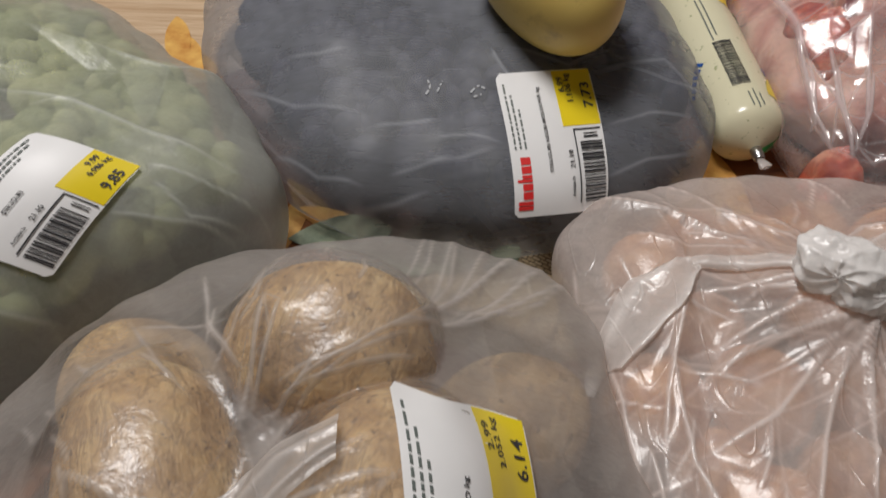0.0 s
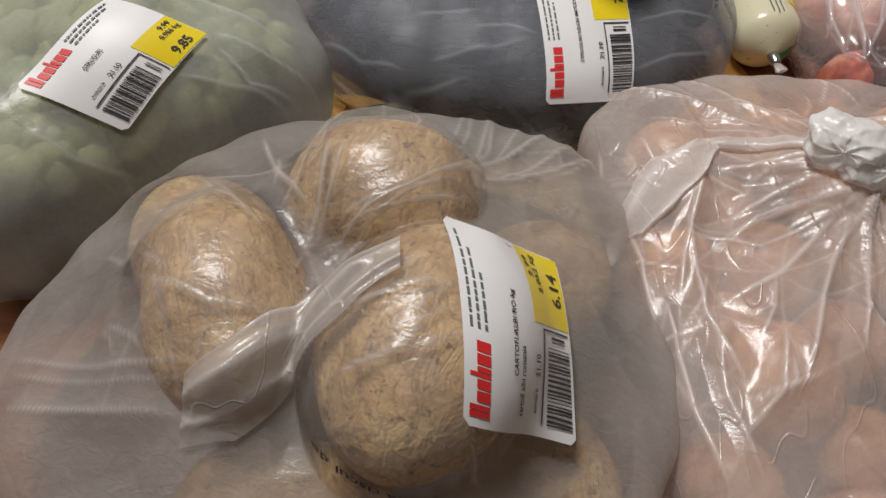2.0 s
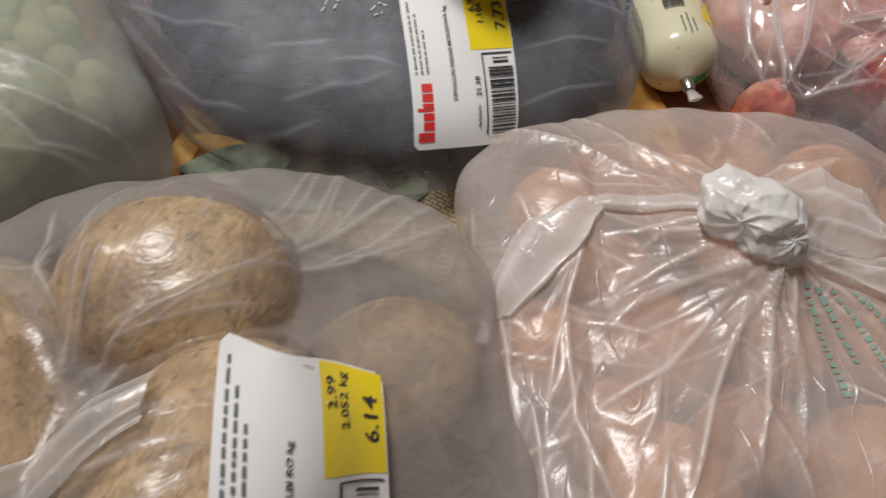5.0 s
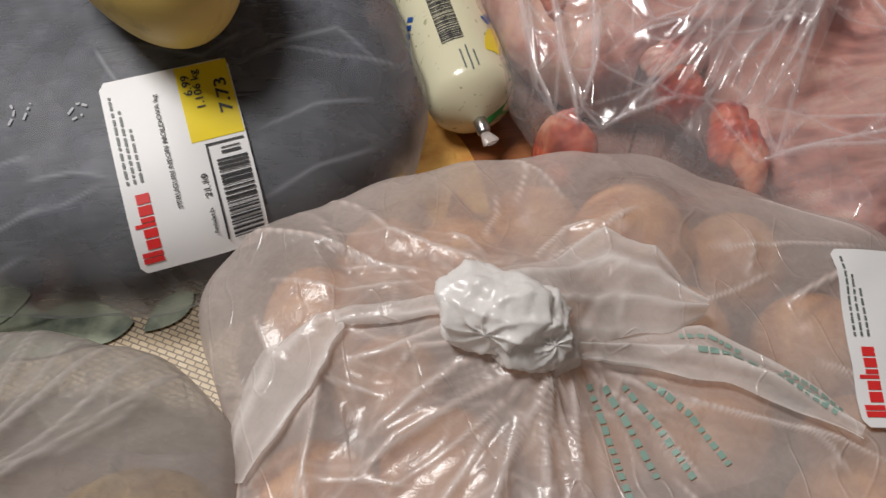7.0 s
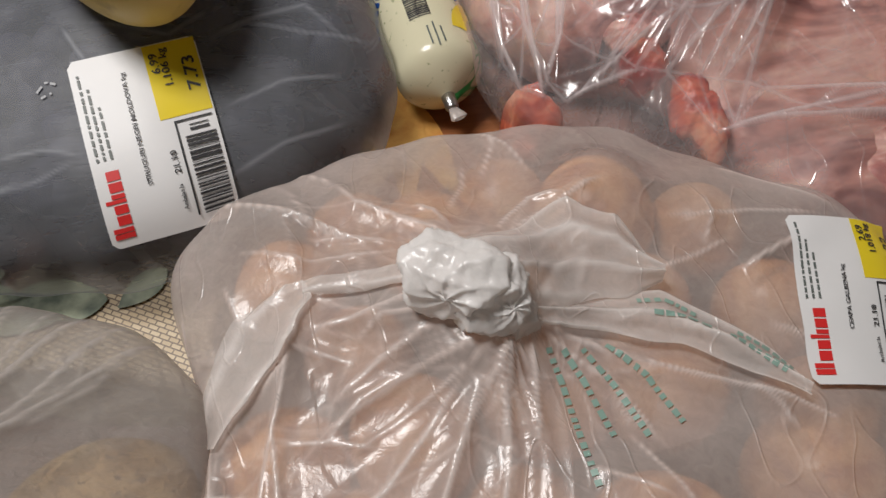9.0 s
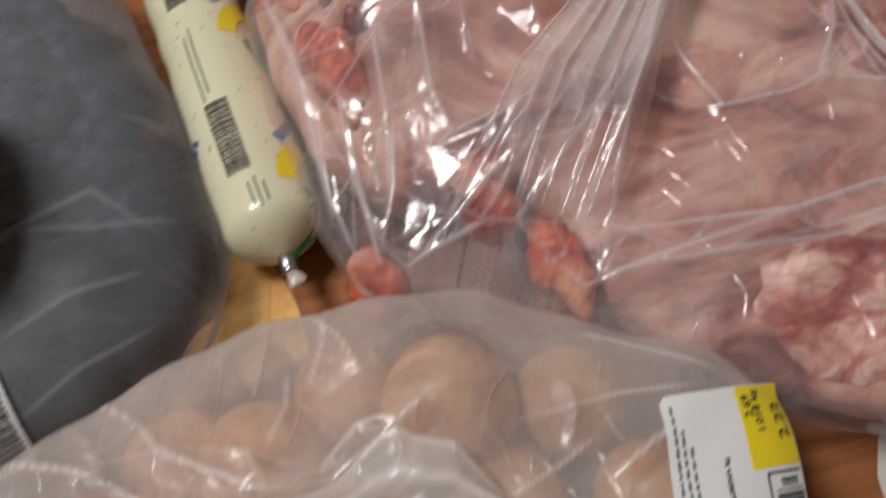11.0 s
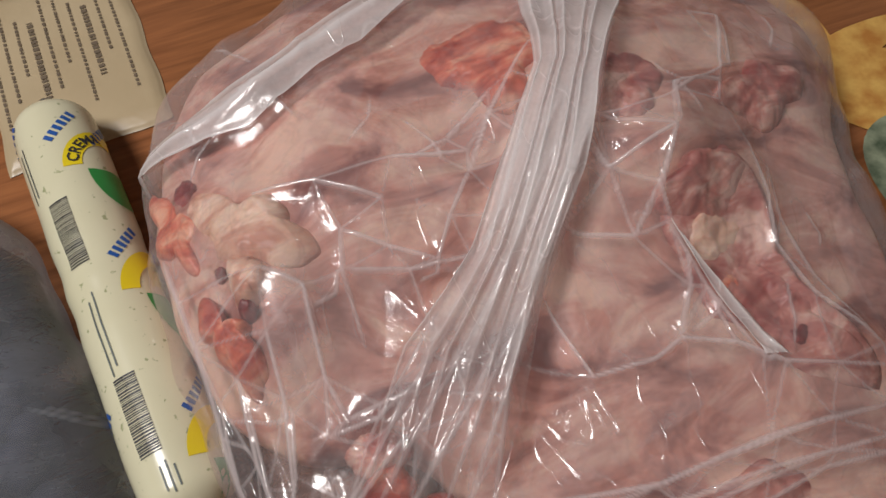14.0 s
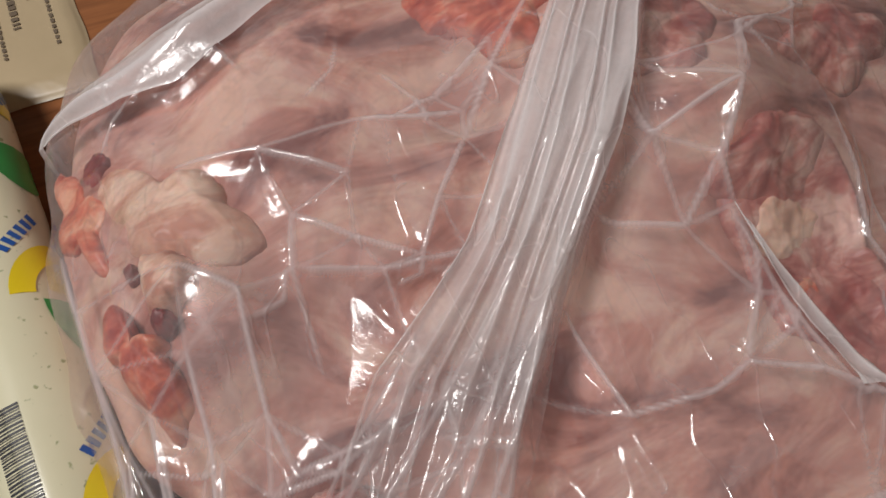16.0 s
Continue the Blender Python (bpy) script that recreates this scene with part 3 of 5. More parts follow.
fold("meat", 10, 2, (0.479, 0.735), (0.394, 0.709), (0.336, 0.692), (0.279, 0.707))
fold("meat", 5, 2, (0.453, 0.747), (0.379, 0.709), (0.321, 0.705), (0.274, 0.699))
fold("meat", 2, 1.5, (0.337, 0.69), (0.321, 0.683), (0.313, 0.67))
fold("meat", 3, 2, (0.347, 0.633), (0.381, 0.624), (0.412, 0.601))
fold("meat", 2, 2, (0.34, 0.586), (0.359, 0.569), (0.354, 0.526), (0.358, 0.503))
fold("meat", 2, 1.5, (0.385, 0.593), (0.38, 0.573), (0.378, 0.533))
fold("meat", 2, 2, (0.386, 0.593), (0.406, 0.577), (0.429, 0.562))
fold("meat", 3, 3, (0.429, 0.562), (0.443, 0.581), (0.462, 0.602))
fold("meat", 4, 2, (0.462, 0.602), (0.484, 0.629), (0.524, 0.666))
fold("meat", 3, 2, (0.381, 0.572), (0.413, 0.561), (0.446, 0.558))
fold("meat", 2, 2, (0.495, 0.551), (0.529, 0.536), (0.549, 0.554), (0.566, 0.575))
fold("meat", 2, 2, (0.52, 0.591), (0.528, 0.57), (0.566, 0.575))
fold("meat", 2, 3, (0.473, 0.522), (0.482, 0.479), (0.515, 0.476), (0.533, 0.481), (0.558, 0.469), (0.578, 0.452), (0.635, 0.433))
fold("meat", 5, 3, (0.548, 0.536), (0.557, 0.501), (0.568, 0.458))
fold("meat", 3, 2, (0.553, 0.522), (0.549, 0.504), (0.533, 0.483))
fold("meat", 4, 2, (0.619, 0.55), (0.614, 0.523), (0.62, 0.49), (0.638, 0.444))
fold("meat", 2, 2, (0.566, 0.575), (0.549, 0.551), (0.55, 0.536))
fold("meat", 3, 3, (0.419, 0.435), (0.491, 0.42), (0.552, 0.422), (0.624, 0.415))
fold("meat", 3, 2, (0.495, 0.41), (0.545, 0.408), (0.615, 0.401))
fold("meat", 3, 2, (0.535, 0.395), (0.572, 0.399), (0.61, 0.394))
fold("meat", 8, 3, (0.286, 0.629), (0.294, 0.567), (0.294, 0.485))
fold("meat", 3, 2, (0.334, 0.555), (0.331, 0.524), (0.322, 0.482))
fold("meat", 3, 2, (0.346, 0.499), (0.373, 0.497), (0.4, 0.507))
fold("meat", 3, 3, (0.574, 0.594), (0.626, 0.612), (0.642, 0.647))
fold("meat", 2, 2, (0.436, 0.618), (0.456, 0.622), (0.489, 0.643))
fold("meat", 2, 2, (0.424, 0.622), (0.447, 0.615), (0.465, 0.613))
fold("meat", 6, 4, (0.532, 0.598), (0.498, 0.566), (0.464, 0.53), (0.415, 0.485), (0.374, 0.454))
fold("meat", 7, 5, (0.573, 0.66), (0.512, 0.576), (0.481, 0.54), (0.442, 0.493), (0.412, 0.44))
fold("meat", 5, 4, (0.532, 0.617), (0.474, 0.557), (0.418, 0.508), (0.359, 0.46))
fold("meat", 4, 4, (0.522, 0.616), (0.462, 0.557), (0.409, 0.517), (0.346, 0.465))
fold("meat", 5, 5, (0.528, 0.595), (0.487, 0.548), (0.434, 0.496), (0.389, 0.448))
fold("meat", 4, 4, (0.544, 0.616), (0.495, 0.551), (0.447, 0.498), (0.4, 0.445))
fold("meat", 3, 3, (0.524, 0.627), (0.475, 0.575), (0.438, 0.553), (0.363, 0.488))
fold("meat", 3, 3, (0.392, 0.418), (0.439, 0.42), (0.487, 0.42), (0.588, 0.42))
fold("meat", 4, 3, (0.311, 0.544), (0.308, 0.5), (0.31, 0.462))
fold("meat", 3, 3, (0.333, 0.517), (0.325, 0.487), (0.313, 0.463))
fold("meat", 4, 3, (0.321, 0.451), (0.344, 0.454), (0.36, 0.458))
fold("meat", 3, 3, (0.401, 0.42), (0.452, 0.413), (0.502, 0.404), (0.579, 0.405))
fold("meat", 3, 2, (0.359, 0.503), (0.376, 0.503), (0.395, 0.502))
fold("meat", 3, 3, (0.328, 0.452), (0.351, 0.465), (0.382, 0.484))
fold("meat", 3, 2, (0.298, 0.537), (0.295, 0.494), (0.3, 0.466))
fold("meat", 3, 2, (0.312, 0.527), (0.31, 0.487), (0.31, 0.457))
fold("meat", 2, 1.32, (0.441, 0.484), (0.430, 0.487), (0.410, 0.496))
fold("meat", 2, 0.90, (0.587, 0.457), (0.599, 0.472), (0.604, 0.493))
fold("meat", 2, 0.88, (0.369, 0.736), (0.362, 0.753), (0.348, 0.775))
fold("meat", 2, 1.69, (0.652, 0.736), (0.668, 0.740), (0.677, 0.751))
fold("meat", 2, 1.49, (0.384, 0.674), (0.379, 0.689), (0.365, 0.709))
fold("meat", 2, 1.17, (0.635, 0.504), (0.639, 0.511), (0.636, 0.525))
fold("meat", 2, 1.60, (0.583, 0.597), (0.586, 0.608), (0.581, 0.625))
fold("meat", 2, 1.39, (0.492, 0.731), (0.504, 0.739), (0.508, 0.754))
fold("meat", 2, 1.63, (0.395, 0.708), (0.402, 0.721), (0.400, 0.740))
fold("meat", 2, 1.26, (0.454, 0.550), (0.473, 0.549), (0.484, 0.553))
fold("meat", 2, 1.71, (0.667, 0.625), (0.680, 0.640), (0.685, 0.660))
fold("meat", 2, 1.40, (0.587, 0.580), (0.585, 0.590), (0.575, 0.606))
fold("meat", 2, 0.85, (0.325, 0.716), (0.338, 0.715), (0.344, 0.721))
fold("meat", 2, 1.34, (0.451, 0.610), (0.448, 0.624), (0.438, 0.644))
fold("meat", 2, 1.75, (0.307, 0.506), (0.304, 0.511), (0.292, 0.521))
fold("meat", 2, 1.41, (0.331, 0.514), (0.319, 0.517), (0.299, 0.527))
fold("meat", 2, 0.93, (0.540, 0.483), (0.556, 0.487), (0.564, 0.496))
fold("meat", 2, 1.68, (0.569, 0.455), (0.577, 0.459), (0.576, 0.469))
fold("meat", 2, 1.31, (0.359, 0.558), (0.373, 0.562), (0.378, 0.573))
fold("meat", 2, 1.34, (0.443, 0.481), (0.433, 0.483), (0.414, 0.491))
fold("meat", 2, 1.78, (0.415, 0.554), (0.426, 0.555), (0.430, 0.563))
fold("meat", 2, 0.89, (0.406, 0.640), (0.421, 0.652), (0.428, 0.671))
fold("green", 6, 3, (-0.197, 0.412), (-0.156, 0.408), (-0.114, 0.392), (-0.065, 0.383))
fold("green", 5, 3, (-0.166, 0.466), (-0.121, 0.462), (-0.086, 0.483), (-0.06, 0.449))
fold("green", 3, 2, (-0.103, 0.37), (-0.074, 0.368), (-0.05, 0.37))
fold("green", 3, 2, (-0.118, 0.34), (-0.093, 0.345), (-0.064, 0.353))
fold("green", 3, 2, (-0.1, 0.361), (-0.082, 0.35), (-0.061, 0.359))
fold("green", 3, 2, (-0.187, 0.294), (-0.163, 0.289), (-0.141, 0.295))
fold("black", 3, 1, (0.003, 0.446), (0.023, 0.448), (0.044, 0.451))
fold("black", 3, 1, (0.015, 0.418), (0.035, 0.423), (0.052, 0.428))
fold("black", 4, 1, (-0.06, 0.5), (-0.037, 0.497), (-0.016, 0.501))
fold("black", 3, 1, (-0.008, 0.405), (0.019, 0.407), (0.039, 0.41))
fold("black", 3, 1, (0.038, 0.424), (0.058, 0.427), (0.078, 0.433))
fold("black", 5, 2, (0.143, 0.493), (0.192, 0.519), (0.214, 0.498))
fold("black", 4, 2, (0.074, 0.503), (0.081, 0.49), (0.087, 0.481))
fold("black", 3, 1, (-0.091, 0.489), (-0.049, 0.465), (-0.005, 0.455))
fold("black", 3, 1, (-0.063, 0.444), (-0.031, 0.423), (-0.002, 0.413))
fold("black", 3, 1, (0.084, 0.504), (0.124, 0.496), (0.151, 0.513))
fold("black", 3, 1, (0.148, 0.457), (0.178, 0.471), (0.207, 0.478))
fold("black", 3, 1, (0.148, 0.427), (0.174, 0.442), (0.206, 0.456))
fold("black", 3, 1, (0.21, 0.569), (0.228, 0.561), (0.242, 0.554))
fold("black", 4, 2, (0.203, 0.57), (0.223, 0.559), (0.241, 0.553))
fold("black", 3, 1, (0.041, 0.439), (0.064, 0.441), (0.082, 0.436))
fold("black", 4, 2, (0.16, 0.502), (0.192, 0.5), (0.227, 0.504))

POTATOES = [(-.066, .208, .090, .040, .058, .040, 18), (.002, .272, .100, .046, .042, .040, -15), (.027, .187, .103, .046, .060, .042, -20), (.088, .27, .034, .044, .040, .033, 30),
            (-.10, .27, .042, .04, .045, .036, 60), (-.03, .13, .042, .05, .036, .034, 0), (.085, .15, .038, .04, .045, .036, 10)]
ONIONS = [(.322, .388, .041, .031), (.170, .368, .036, .027), (.31, .225, .042, .036), (.21, .215, .042, .034), (.395, .33, .030, .026), (.24, .13, .036, .034), (.36, .15, .036, .036),
          (.385, .25, .032, .030), (.165, .285, .034, .028), (.24, .385, .034, .030), (.28, .30, .036, .030), (.33, .30, .036, .032), (.22, .29, .036, .03)]
ONIONS += [(x, y, .027, .026) for x, y in ((.205, .40), (.275, .35), (.375, .38), (.335, .345), (.195, .25), (.26, .25), (.255, .185), (.305, .165), (.185, .165), (.40, .28), (.36, .205), (.20, .335), (.28, .41))]
SPUD_LUMPS = [(-0.070, 0.208, 0.134, 0.070, 0.084), (0.000, 0.272, 0.146, 0.068, 0.058), (0.032, 0.200, 0.150, 0.066, 0.072), (0.085, 0.25, 0.105, 0.06, 0.07)]

# black grapes
GRAPE_C = (0.06, 0.57)
grape_bag = thing("grape_bag", None, "smoky plastic bag full of black grapes, price label on its side", "plastic bag", "bags on the table")
black = Bag(GRAPE_C, outline(GRAPE_C, [(.24, .507), (.228, .47), (.20, .445), (.108, .400), (.03, .400), (-.017, .412), (-.06, .434), (-.10, .48), (-.125, .52),
            (-.145, .58), (-.13, .68), (-.05, .74), (.08, .76), (.17, .74), (.195, .70), (.208, .65), (.224, .57)]), 0.092,
            [(0.10, 0.52, 0.098, 0.09, 0.06), (-0.03, 0.52, 0.102, 0.08, 0.07), (0.18, 0.53, 0.086, 0.05, 0.06), (0.03, 0.64, 0.10, 0.12, 0.07)], FOLDS["black"],
            belly=0.02, shoulder=0.6, ripple=0.0010, seed=1.0, patches=0.25, crumple=0.0005, grain=(28.0, 75.0), facet=(0.055, 0.0018), flat=[(.11, .45, .06)], lines=0.12, bold=0.45)
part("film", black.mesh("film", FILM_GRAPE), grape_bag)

# green grapes
GREEN_C = (-0.2, 0.40)
green_bag = thing("green_grape_bag", None, "pale greenish plastic bag of white grapes with a creased label", "plastic bag", "bags on the table")
green = Bag(GREEN_C, outline(GREEN_C, [(-.045, .39), (-.06, .43), (-.12, .495), (-.17, .534), (-.247, .583), (-.33, .56), (-.38, .45), (-.37, .33), (-.30, .24),
            (-.22, .24), (-.16, .28), (-.11, .325), (-.06, .35)]), 0.108,
            [(-0.15, 0.35, 0.136, 0.09, 0.08), (-0.10, 0.36, 0.122, 0.06, 0.06), (-0.22, 0.46, 0.128, 0.10, 0.09), (-0.2, 0.30, 0.124, 0.08, 0.07)], FOLDS["green"],
            belly=0.045, shoulder=0.55, seed=2.0, grain=(40.0, 60.0), crumple=0.0006, patches=0.6, facet=(0.042, 0.004), flat=[(-.145, .345, .065)], lines=0.15)
part("film", green.mesh("film", FILM_GREEN), green_bag)

# potatoes
POTATO_C = (-0.02, 0.23)
potato_bag = thing("potato_bag", None, "milky plastic bag of white potatoes with a price label", "plastic bag", "bags on the table")
spuds = Bag(POTATO_C, outline(POTATO_C, [(.14, .265), (.125, .335), (.088, .362), (.043, .37), (-.03, .362), (-.10, .335), (-.14, .29), (-.172, .225), (-.18, .15),
            (-.13, .10), (-.03, .07), (.09, .07), (.148, .152)]), 0.088, SPUD_LUMPS, FOLDS["potato"], belly=0.04, shoulder=0.5, seed=3.0, solids=POTATOES, crumple=0.0005, bold=1.1, facet=(0.034, 0.0026), flat=[(.062, .20, .055)], near=0.009, lines=0.4)
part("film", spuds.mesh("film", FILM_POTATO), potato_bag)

# onions
ONION_C = (0.28, 0.27)
onion_bag = thing("onion_bag", None, "knotted milky plastic bag of yellow onions with a price label", "plastic bag", "bags on the table")
onions = Bag(ONION_C, outline(ONION_C, [(.118, .40), (.17, .430), (.22, .44), (.34, .44), (.375, .42), (.40, .402), (.425, .392), (.45, .370), (.452, .32), (.43, .27),
            (.44, .18), (.36, .09), (.25, .07), (.175, .09), (.155, .156), (.146, .22), (.137, .31), (.118, .36)]), 0.068,
            [(0.32, 0.385, 0.078, 0.05, 0.05), (0.168, 0.365, 0.070, 0.05, 0.05), (0.247, 0.328, 0.094, 0.05, 0.045), (0.30, 0.22, 0.080, 0.07, 0.07), (0.21, 0.22, 0.076, 0.06, 0.07),
             (0.40, 0.32, 0.058, 0.05, 0.06)], FOLDS["onion"], belly=0.034, shoulder=0.55, pucker=(0.262, 0.315, 30, 0.005, 0.035), seed=4.0,
            solids=[(x, y, z, r, r, r, 0) for x, y, z, r in ONIONS[:13]], crumple=0.0004, ripple=0.0005, grain=(30.0, 30.0), bold=1.3, facet=(0.040, 0.0065), flat=[(.415, .325, .06)], near=0.020, lines=0.35)
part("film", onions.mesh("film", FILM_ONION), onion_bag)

# meat
MEAT_C = (0.49, 0.59)
meat_bag = thing("meat_bag", None, "clear plastic bag of raw meat with bones, tied at the top", "plastic bag", "bags on the table")
MEAT_PTS = [(.272, .677), (.277, .60), (.287, .485), (.291, .455), (.34, .438), (.385, .408), (.44, .372), (.49, .330), (.54, .306), (.59, .325), (.65, .41), (.70, .53), (.705, .57),
            (.74, .63), (.74, .70), (.68, .78), (.58, .82), (.45, .83), (.37, .80), (.31, .765)]
MEAT_LUMPS = [(.40, .64, .110, .14, .13), (.56, .63, .122, .13, .13), (.34, .585, .116, .06, .07), (.57, .58, .126, .07, .06), (.53, .45, .074, .12, .08), (.39, .50, .080, .09, .07), (.66, .62, .098, .08, .10), (.46, .73, .10, .2, .1)]
# pieces that press against the film, by their outlines in plan: name, look, depth, outline
PIECES = [
    ("red_meat", "CUT", 0.012, [(.548, .547), (.562, .563), (.612, .568), (.618, .536), (.612, .510), (.620, .481), (.645, .440), (.633, .430), (.584, .458), (.560, .500), (.553, .527)]),
    ("fat", "FAT", 0.010, [(.300, .664), (.317, .665), (.331, .655), (.336, .642), (.363, .625), (.364, .617), (.371, .604), (.372, .592), (.356, .587), (.348, .589), (.340, .598), (.330, .598), (.321, .610), (.316, .630), (.305, .650)]),
    ("bone", "FAT", 0.011, [(.323, .606), (.339, .600), (.342, .583), (.338, .575), (.328, .573), (.321, .582), (.322, .594)]),
    ("red_meat", "RUDDY", 0.008, [(.279, .690), (.287, .687), (.298, .662), (.302, .635), (.308, .608), (.300, .612), (.292, .637), (.284, .665), (.279, .675)]),
    ("red_meat", "RUDDY", 0.009, [(.303, .603), (.311, .593), (.313, .573), (.325, .560), (.329, .538), (.315, .537), (.309, .552), (.302, .571), (.298, .594)]),
    ("blood_clot", "CLOT", 0.005, [(.300, .678), (.314, .674), (.314, .666), (.300, .666)]),
    ("blood_clot", "CLOT", 0.004, [(.316, .604), (.321, .602), (.320, .596), (.315, .598)]),
    ("blood_clot", "CLOT", 0.004, [(.322, .575), (.332, .574), (.331, .569), (.323, .570)]),
    ("red_meat", "CUT", 0.010, [(.552, .553), (.563, .561), (.590, .566), (.610, .565), (.612, .551), (.598, .537), (.574, .533), (.556, .537), (.550, .546)]),
    ("fat", "FAT", 0.009, [(.560, .534), (.590, .535), (.597, .527), (.590, .518), (.576, .515), (.562, .514), (.555, .526)]),
    ("red_meat", "CUT", 0.008, [(.556, .518), (.574, .513), (.597, .514), (.611, .490), (.619, .467), (.640, .441), (.633, .434), (.601, .445), (.586, .462), (.571, .483), (.564, .505)]),
    # a bright red spot on the long strip of meat
    ("blood_clot", "RUDDY", 0.009, [(.569, .507), (.580, .504), (.582, .495), (.571, .494)]),
    # a cavity in the strip, its dark inside laid on as a coloured piece
    ("blood_clot", "CLOT", 0.009, [(.597, .471), (.608, .469), (.600, .458), (.591, .459)]),
    ("red_meat", "CUT", 0.010, [(.545, .628), (.566, .640), (.587, .633), (.575, .607), (.555, .596), (.540, .603)]),
    ("red_meat", "CUT", 0.010, [(.611, .600), (.640, .612), (.672, .618), (.690, .612), (.667, .593), (.629, .590)]),
    ("red_meat", "RUDDY", 0.009, [(.466, .693), (.496, .712), (.527, .704), (.519, .647), (.500, .633), (.486, .661), (.470, .675)]),
    ("red_meat", "RUDDY", 0.009, [(.353, .470), (.373, .476), (.380, .464), (.368, .454), (.353, .458)]),
    ("red_meat", "CUT", 0.008, [(.350, .491), (.371, .496), (.385, .478), (.370, .475), (.352, .480)]),
    ("red_meat", "RUDDY", 0.010, [(.380, .452), (.390, .460), (.397, .446), (.403, .430), (.393, .411), (.383, .425)]),
    ("red_meat", "CUT", 0.012, [(.455, .396), (.500, .408), (.556, .402), (.578, .372), (.548, .336), (.502, .342), (.470, .366)]),
    ("red_meat", "RUDDY", 0.010, [(.292, .470), (.313, .462), (.320, .446), (.296, .456)]),
]
LOOKS = {"FAT": FAT, "RUDDY": REDMEAT, "CUT": CUTMEAT, "CLOT": CLOTCAVITY}
SINK = {"FAT": 0.0018, "RUDDY": 0.0014, "CUT": 0.0014, "CLOT": 0.0006}
NOTES = {"fat": "pale ragged fat pressed against a clear bag", "bone": "round pale bone end in raw meat", "red_meat": "red raw meat pressed against a clear bag", "blood_clot": "red clot, spot and painted cavity on raw meat in a bag"}


def middle(pts):
    return sum(p[0] for p in pts) / len(pts), sum(p[1] for p in pts) / len(pts)


joint = Bag(MEAT_C, outline(MEAT_C, MEAT_PTS), 0.066, MEAT_LUMPS, FOLDS["meat"], belly=0.03, shoulder=0.5, seed=5.0, crumple=0.0005, grain=(38.0, 38.0), patches=0.35, bold=1.2,
            facet=(0.034, 0.0050), cut=2.0, contact=[(middle(p), outline(middle(p), p, 40)) for _, _, _, p in PIECES])
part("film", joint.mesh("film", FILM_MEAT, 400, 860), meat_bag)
inner = Bag(MEAT_C, [(0.965 - 0.26 * math.exp(-((360 * i / 48 - 222) / 20) ** 2)) * r for i, r in enumerate(outline(MEAT_C, MEAT_PTS))], 0.058, [(x, y, z - 0.007, a, b) for x, y, z, a, b in MEAT_LUMPS], belly=0.028, shoulder=0.52, ripple=0.0016, seed=6.0, base=0.001, crumple=0.0075, grain=(17.0, 24.0))
tagged(new("meat", inner.mesh("meat", MEAT, 200, 420)), "pale pink raw meat on the bone in a bag", "meat")


def slab(name, look_, deep, pts, seed):
    """A ragged piece that lies just under the film of the meat bag."""
    c, n, k = middle(pts), 16, 96
    th = np.linspace(0, 2 * math.pi, k, endpoint=False)
    r = np.array(outline(c, pts, k))
    rnd = random.Random(int(seed * 10))
    r = r * (1 + sum(rnd.uniform(0, 0.30) / f * np.sin(f * th + rnd.uniform(0, 6.28)) for f in (3, 4, 5, 7, 9, 12, 16, 21, 27)))
    v = []
    for i in range(n + 3):
        f = min(1.0, i / (n - 1)) * (1.0 if i < n else 1.0 - 0.25 * (i - n + 1))
        for j in range(k):
            x, y = c[0] + f * r[j] * math.cos(th[j]), c[1] + f * r[j] * math.sin(th[j])
            hit = joint.tree.ray_cast(Vector((x, y, 0.3)), Vector((0, 0, -1)))[0]
            z = (hit.z if hit else 0.03) - SINK[look_] - (0.0022 if deep > 0.0115 else 0.0) + (0.0012 if name == "bone" else 0.0) - 0.0011 * (1 + float(wave(x, y, 0.0, 260.0, seed))) - 0.0016 * abs(float(wave(y, x, 0.0, 420.0, seed + 1)))
            low = inner.tree.ray_cast(Vector((x, y, 0.3)), Vector((0, 0, -1)))[0]
            bed = min(z - 0.001, low.z - 0.0012 if low else z - deep)
            z = z + (bed - z) * f ** 5 if i < n else bed - deep * 0.3 * (i - n + 1)
            v.append((x, y, max(0.003, z)))
    return tagged(new(name, mesh_of(name, v, grid_faces(n + 3, k, True) + [tuple(range((n + 2) * k, (n + 3) * k))], LOOKS[look_])), NOTES[name], "meat", "pieces of meat in the bag")


for i, piece in enumerate(PIECES):
    slab(*piece, i * 1.3)

for i, (x, y, z, a, b, c, turn) in enumerate(POTATOES):
    tagged(blob("potato", (x, y, z), (a, b, c), POTATO, (6 * (i % 3) - 6, 0, turn), 0.10, 55, i * 2.3 + 0.8, 48, 70, taper=0.05), "white potato with brown speckled skin in a milky bag", "potato", "potatoes in the bag")
for i, (x, y, z, r) in enumerate(ONIONS):
    tagged(blob("onion", (x, y, z), (r, r, r * 0.95), ONION, (20 * i, 60 + 17 * i, 40 * i), 0.02, 50, i, taper=0.05), "yellow onion with papery brown skin in a milky bag", "onion", "onions in the bag")


